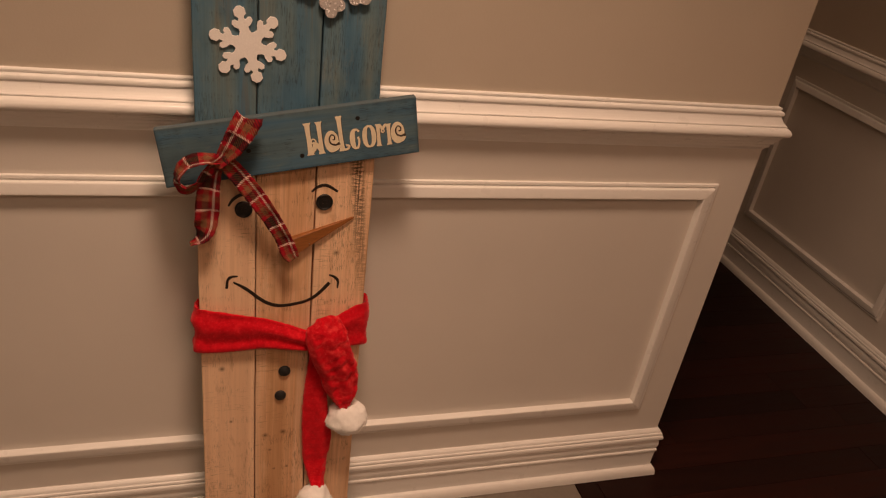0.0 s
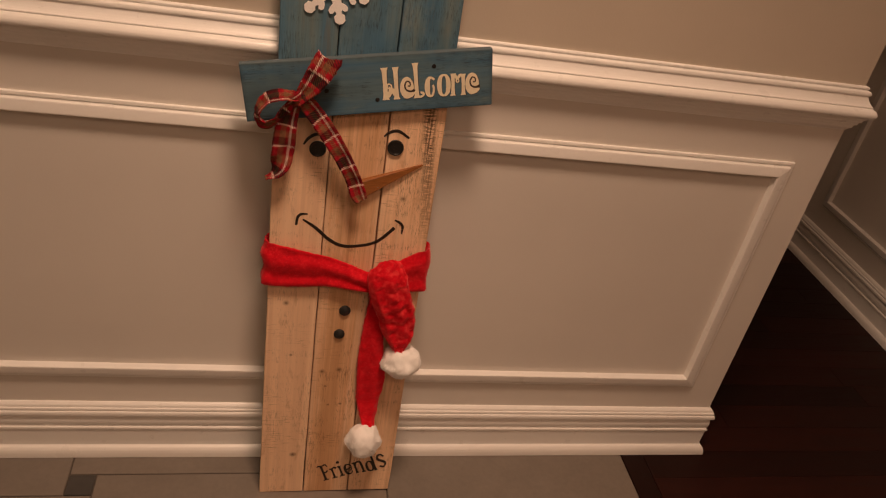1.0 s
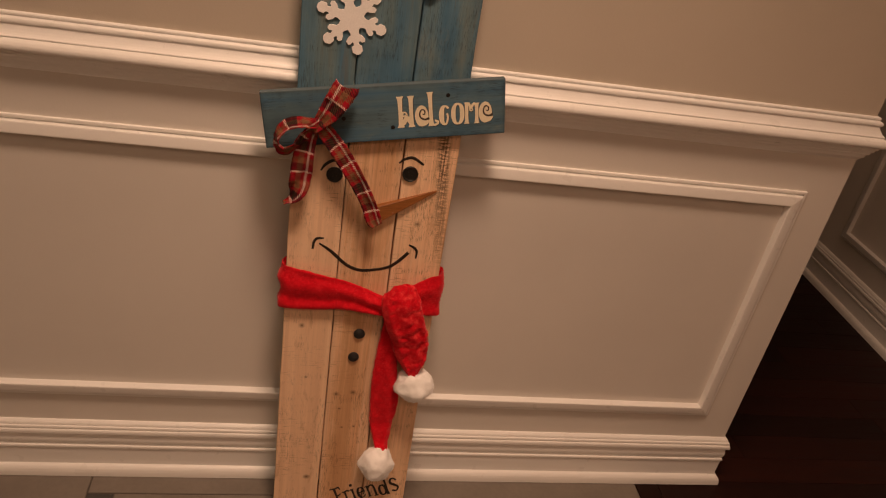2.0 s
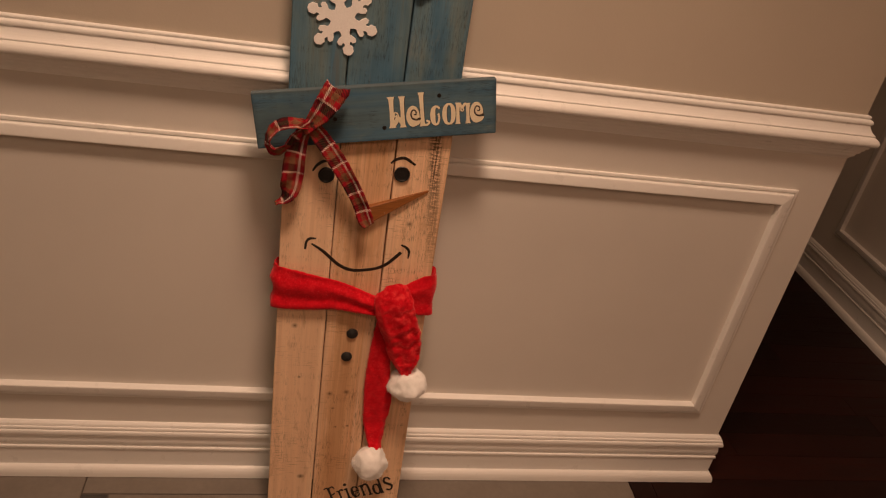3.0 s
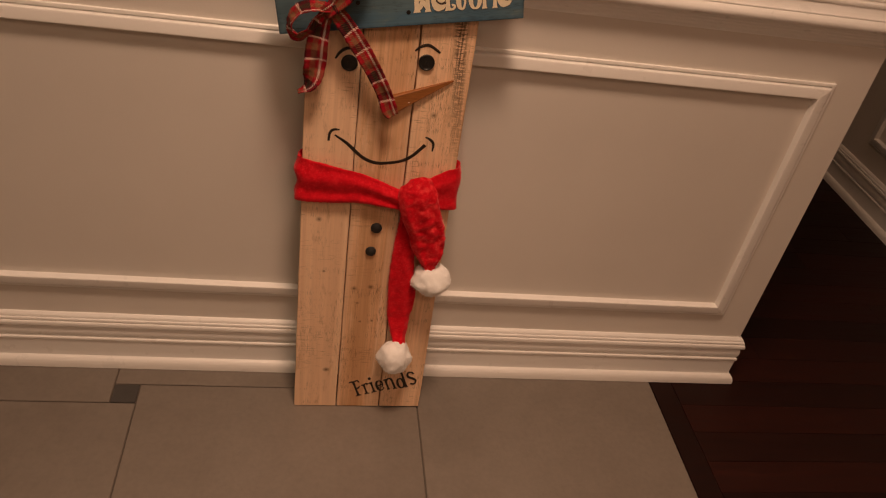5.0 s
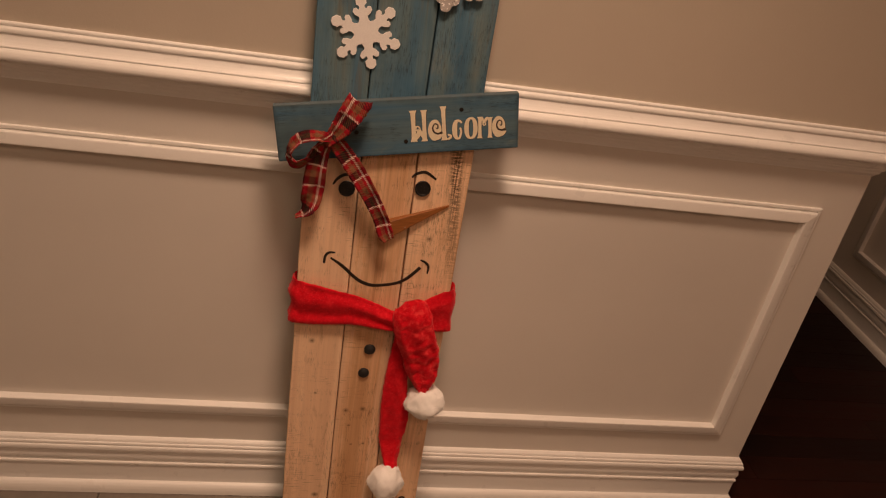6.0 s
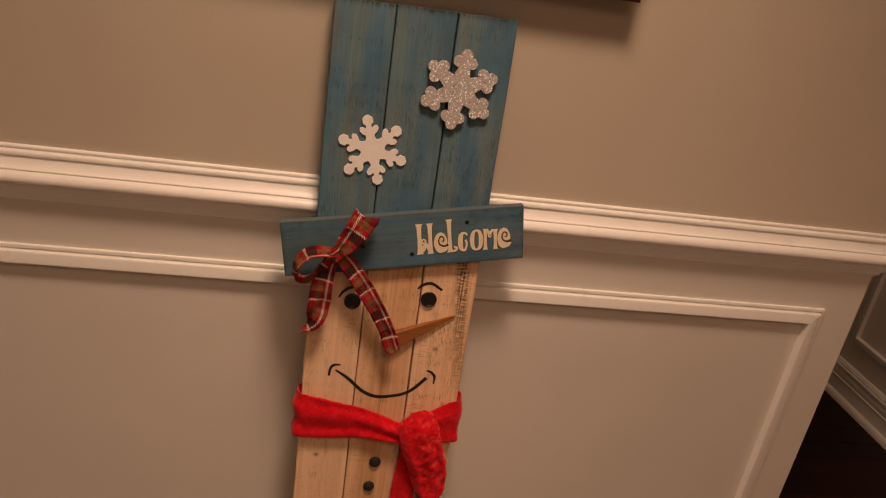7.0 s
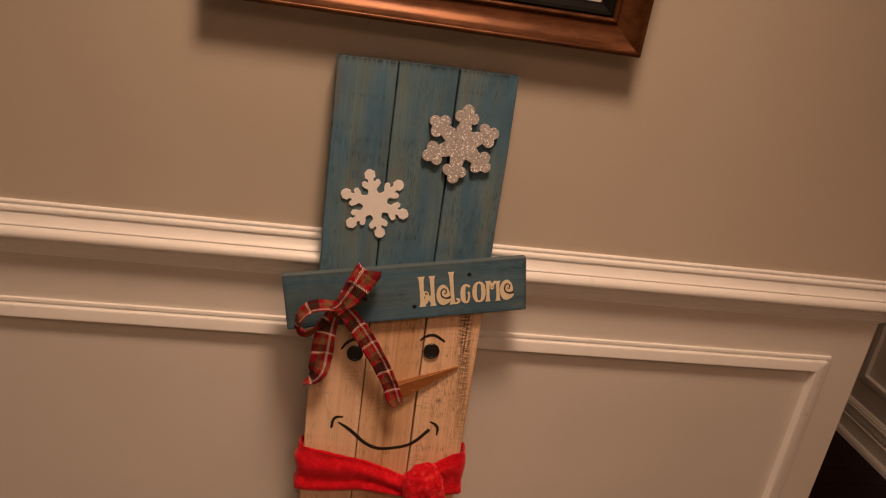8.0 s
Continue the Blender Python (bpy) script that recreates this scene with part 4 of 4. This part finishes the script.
def ribbon(name, keys, seed, span=12, cup=0.0034):
    """A strip of ribbon: keys of (u, v, w, width, face normal nu, nv, nw), slightly cupped, with thickness."""
    line = spline(keys, span)
    cols, verts, faces, uvs = 9, [], [], []
    run = 0.0
    for i, p in enumerate(line):
        d = line[min(i + 1, len(line) - 1)][:3] - line[max(i - 1, 0)][:3]
        d = d / max(1e-9, np.linalg.norm(d))
        nrm = p[4:7] - d * (p[4:7] @ d)
        nrm = nrm / max(1e-9, np.linalg.norm(nrm))
        side = np.cross(d, nrm)
        if i:
            run += float(np.linalg.norm(p[:3] - line[i - 1][:3]))
        for face in (0.0005, -0.0005):
            for c in range(cols):
                s = c / (cols - 1) * 2 - 1
                wob = noise.noise(Vector((run * 45, s * 1.2, seed))) * 0.0040 + noise.noise(Vector((run * 130, s * 2.5, seed))) * 0.0018
                fray = noise.noise(Vector((run * 260, s * 9, seed + 5))) * 0.0014 if c in (0, cols - 1) else 0
                q = p[:3] + side * (s * p[3] * 0.55 + fray) + nrm * (face + cup * (s * s - 0.5) + wob)
                verts.append(tuple(q))
                uvs.append(((s + 1) / 2, run / 0.030))
    m = 2 * cols
    for i in range(len(line) - 1):
        for c in range(cols - 1):
            a = i * m + c
            faces.append((a, a + m, a + m + 1, a + 1))
            b = a + cols
            faces.append((b, b + 1, b + m + 1, b + m))
        for a, b in ((i * m, i * m + cols), (i * m + 2 * cols - 1, i * m + cols - 1)):
            faces.append((a, b, b + m, a + m))
    end = (len(line) - 1) * m
    for c in range(cols - 1):
        faces.append((c, c + 1, c + 1 + cols, c + cols))
        faces.append((end + c, end + c + cols, end + c + 1 + cols, end + c + 1))
    count = len(verts)
    fuzz(verts, faces, 2600, 0.0024, seed, 0.00022)
    uvs += [(0.15, 0.45)] * (len(verts) - count)
    return mesh(name, verts, faces, TARTAN, bow, smooth=True, uvs=uvs)


ribbon("loop", [(-0.101, 0.880, 0.0400, 0.018, -0.3, 0.3, 1), (-0.0880, 0.8980, 0.0455, 0.0270, -0.2, 0.1, 1), (-0.0740, 0.9220, 0.0470, 0.0340, -0.1, 0.0, 1), (-0.0640, 0.9400, 0.0440, 0.0355, 0.0, 0.3, 1), (-0.0610, 0.9450, 0.0380, 0.0350, 0.3, 1.0, 0.2),
                (-0.0640, 0.9400, 0.0320, 0.0340, 0.2, 0.3, -1), (-0.0790, 0.9130, 0.0290, 0.0300, 0.1, 0.0, -1), (-0.0990, 0.8820, 0.0320, 0.018, 0.1, 0.0, -1)], 1)
ribbon("loop", [(-0.1040, 0.8800, 0.0400, 0.016, 0.1, 0.9, 0.6), (-0.1220, 0.8830, 0.0440, 0.0190, 0.0, 0.9, 0.7), (-0.1460, 0.8780, 0.0450, 0.0220, -0.4, 0.8, 0.6), (-0.1620, 0.8600, 0.0440, 0.0220, -1.0, 0.3, 0.5), (-0.1630, 0.8430, 0.0420, 0.0220, -0.9, -0.4, 0.6),
                (-0.1520, 0.8330, 0.0410, 0.0220, -0.2, -0.9, 0.7), (-0.1360, 0.8420, 0.0410, 0.0220, 0.6, -0.6, 0.8), (-0.1210, 0.8620, 0.0400, 0.0190, 0.6, -0.5, 0.8), (-0.1060, 0.8760, 0.0380, 0.016, 0.5, -0.5, 0.8)], 2)
ribbon("tail", [(-0.1060, 0.8760, 0.0340, 0.018, 0.1, 0.1, 1), (-0.1140, 0.8560, 0.0330, 0.0235, 0.0, 0.0, 1), (-0.1205, 0.8220, 0.0310, 0.0310, -0.1, 0.05, 1), (-0.1235, 0.7850, 0.0280, 0.0330, 0.15, 0.0, 1), (-0.1270, 0.7580, 0.0255, 0.0280, -0.4, 0.2, 0.9),
                (-0.1360, 0.7420, 0.0240, 0.0180, -0.7, 0.5, 0.6), (-0.1490, 0.7340, 0.0240, 0.0080, -0.5, 0.9, 0.4)], 3)
ribbon("tail", [(-0.1030, 0.8780, 0.0340, 0.018, 0.1, 0.2, 1), (-0.0870, 0.8660, 0.0360, 0.0240, 0.3, 0.2, 1), (-0.0570, 0.8270, 0.0340, 0.0265, 0.25, 0.1, 1), (-0.0240, 0.7760, 0.0310, 0.0245, 0.0, 0.0, 1), (-0.0060, 0.7420, 0.0310, 0.0240, -0.2, 0.1, 1),
                (0.0030, 0.7190, 0.0320, 0.0250, -0.1, 0.2, 1), (0.0100, 0.7070, 0.0330, 0.0180, 0.0, 0.2, 1)], 4)
ribbon("knot", [(-0.1150, 0.8690, 0.0300, 0.016, -0.4, -0.6, 0.3), (-0.1110, 0.8740, 0.0430, 0.0190, -0.4, -0.3, 1), (-0.1035, 0.8800, 0.0470, 0.0190, 0.0, 0.0, 1), (-0.0970, 0.8850, 0.0430, 0.0190, 0.5, 0.4, 1), (-0.0930, 0.8890, 0.0300, 0.016, 0.5, 0.6, 0.3)], 5, cup=0.002)

# ---- framed picture ----
frame_ob = new("framed_picture")
frame_ob.location = (0, 0, 0)
tagged(frame_ob, "wide bronze-brown framed picture with pale mat hanging on the wall", "picture")
RECT = (-0.347, 0.3015, 1.316, 1.826)
FRAME_PROFILE = rounded([(0, 0.002), (0, 0.034), (0.0015, 0.0385), (0.005, 0.040), (0.008, 0.039), (0.010, 0.0355), (0.017, 0.0285), (0.027, 0.0230), (0.038, 0.0205), (0.042, 0.0200), (0.044, 0.0225), (0.047, 0.0240), (0.050, 0.0230), (0.052, 0.020)], 3)
FRAME_PROFILE = [(i, o * 1.08) for i, o in FRAME_PROFILE]
LIP_PROFILE = [(0.052, 0.0216), (0.055, 0.0240), (0.060, 0.0225), (0.067, 0.0165), (0.071, 0.0150), (0.071, 0.008)]
surround("frame", FRAME_PROFILE, RECT, lambda a, o, z: (a, -o, z), BRONZE, frame_ob)
surround("inner_lip", LIP_PROFILE, RECT, lambda a, o, z: (a, -o, z), FRAME_LIP, frame_ob, "black inner lip")
part("mat", box(RECT[0] + 0.062, RECT[1] - 0.062, -0.010, -0.006, RECT[2] + 0.062, RECT[3] - 0.062), MAT_BOARD, frame_ob, "pale grey-white mat board")
pane = part("glass", box(RECT[0] + 0.066, RECT[1] - 0.066, -0.0135, -0.0115, RECT[2] + 0.066, RECT[3] - 0.066), GLASS, frame_ob, "clear picture glass")
pane.visible_shadow = False

# ---- floors ----
EDGE = 0.7235
floor = structure(part("floor", box(WEST, EDGE, SOUTH, 0.0, -0.08, -0.0035), GROUT), "grey-brown stone tile floor with small dark inset tiles", "floor")
hall_floor = structure(part("hall_floor", box(EDGE, HALL, SOUTH, NORTH, -0.08, -0.010), GROUT), "very dark red-brown hardwood plank floor", "floor")


def slab(x0, x1, y0, y1, z0, z1, b):
    """A flat piece with a bevelled upper edge."""
    verts = [(x0, y0, z0), (x1, y0, z0), (x1, y1, z0), (x0, y1, z0), (x0, y0, z1 - b), (x1, y0, z1 - b), (x1, y1, z1 - b), (x0, y1, z1 - b),
             (x0 + b, y0 + b, z1), (x1 - b, y0 + b, z1), (x1 - b, y1 - b, z1), (x0 + b, y1 - b, z1)]
    faces = [(8, 9, 10, 11)] + [(k + i, k + (i + 1) % 4, k + 4 + (i + 1) % 4, k + 4 + i) for k in (0, 4) for i in range(4)]
    return verts, faces


BIG, SMALL, JOINT = 0.600, 0.0525, 0.0014
for i in range(-6, 7):
    for j in range(-6, 7):
        # pinwheel grid: one large tile and one small one to each step
        ox, oy = -0.4665 + i * BIG - j * SMALL, -0.068 + i * SMALL + j * BIG
        for name, mat, x0, x1, y0, y1 in (("tile", TILE, ox, ox + BIG, oy - BIG, oy), ("inset_tile", DARK_TILE, ox - SMALL, ox, oy - SMALL, oy)):
            x0, x1, y0, y1 = max(x0 + JOINT, WEST), min(x1 - JOINT, EDGE), max(y0 + JOINT, SOUTH), min(y1 - JOINT, -0.002)
            if x1 - x0 > 0.01 and y1 - y0 > 0.004:
                mesh(name, *slab(x0, x1, y0, y1, -0.01, 0.0, 0.0012), mat, floor)

rnd = random.Random(4)
verts, faces = slab(EDGE + 0.0015, EDGE + 0.060, SOUTH, NORTH, -0.012, 0.0005, 0.002)
mesh("border_plank", verts, faces, FLOOR_WOOD, hall_floor)
WIDE = 0.083
y = SOUTH
while y < NORTH - 0.02:
    x = EDGE + 0.0605
    stop = x + rnd.uniform(0.25, 1.1)
    while x < HALL - 0.005:
        end = min(stop, HALL)
        if HALL - end < 0.12:
            end = HALL
        mesh("plank", *slab(x, end - 0.0006, y + 0.0004, min(y + WIDE, NORTH) - 0.0004, -0.012, rnd.uniform(-0.0003, 0.0003), 0.0006), FLOOR_WOOD, hall_floor)
        x, stop = end, end + rnd.uniform(0.5, 1.2)
    y += WIDE
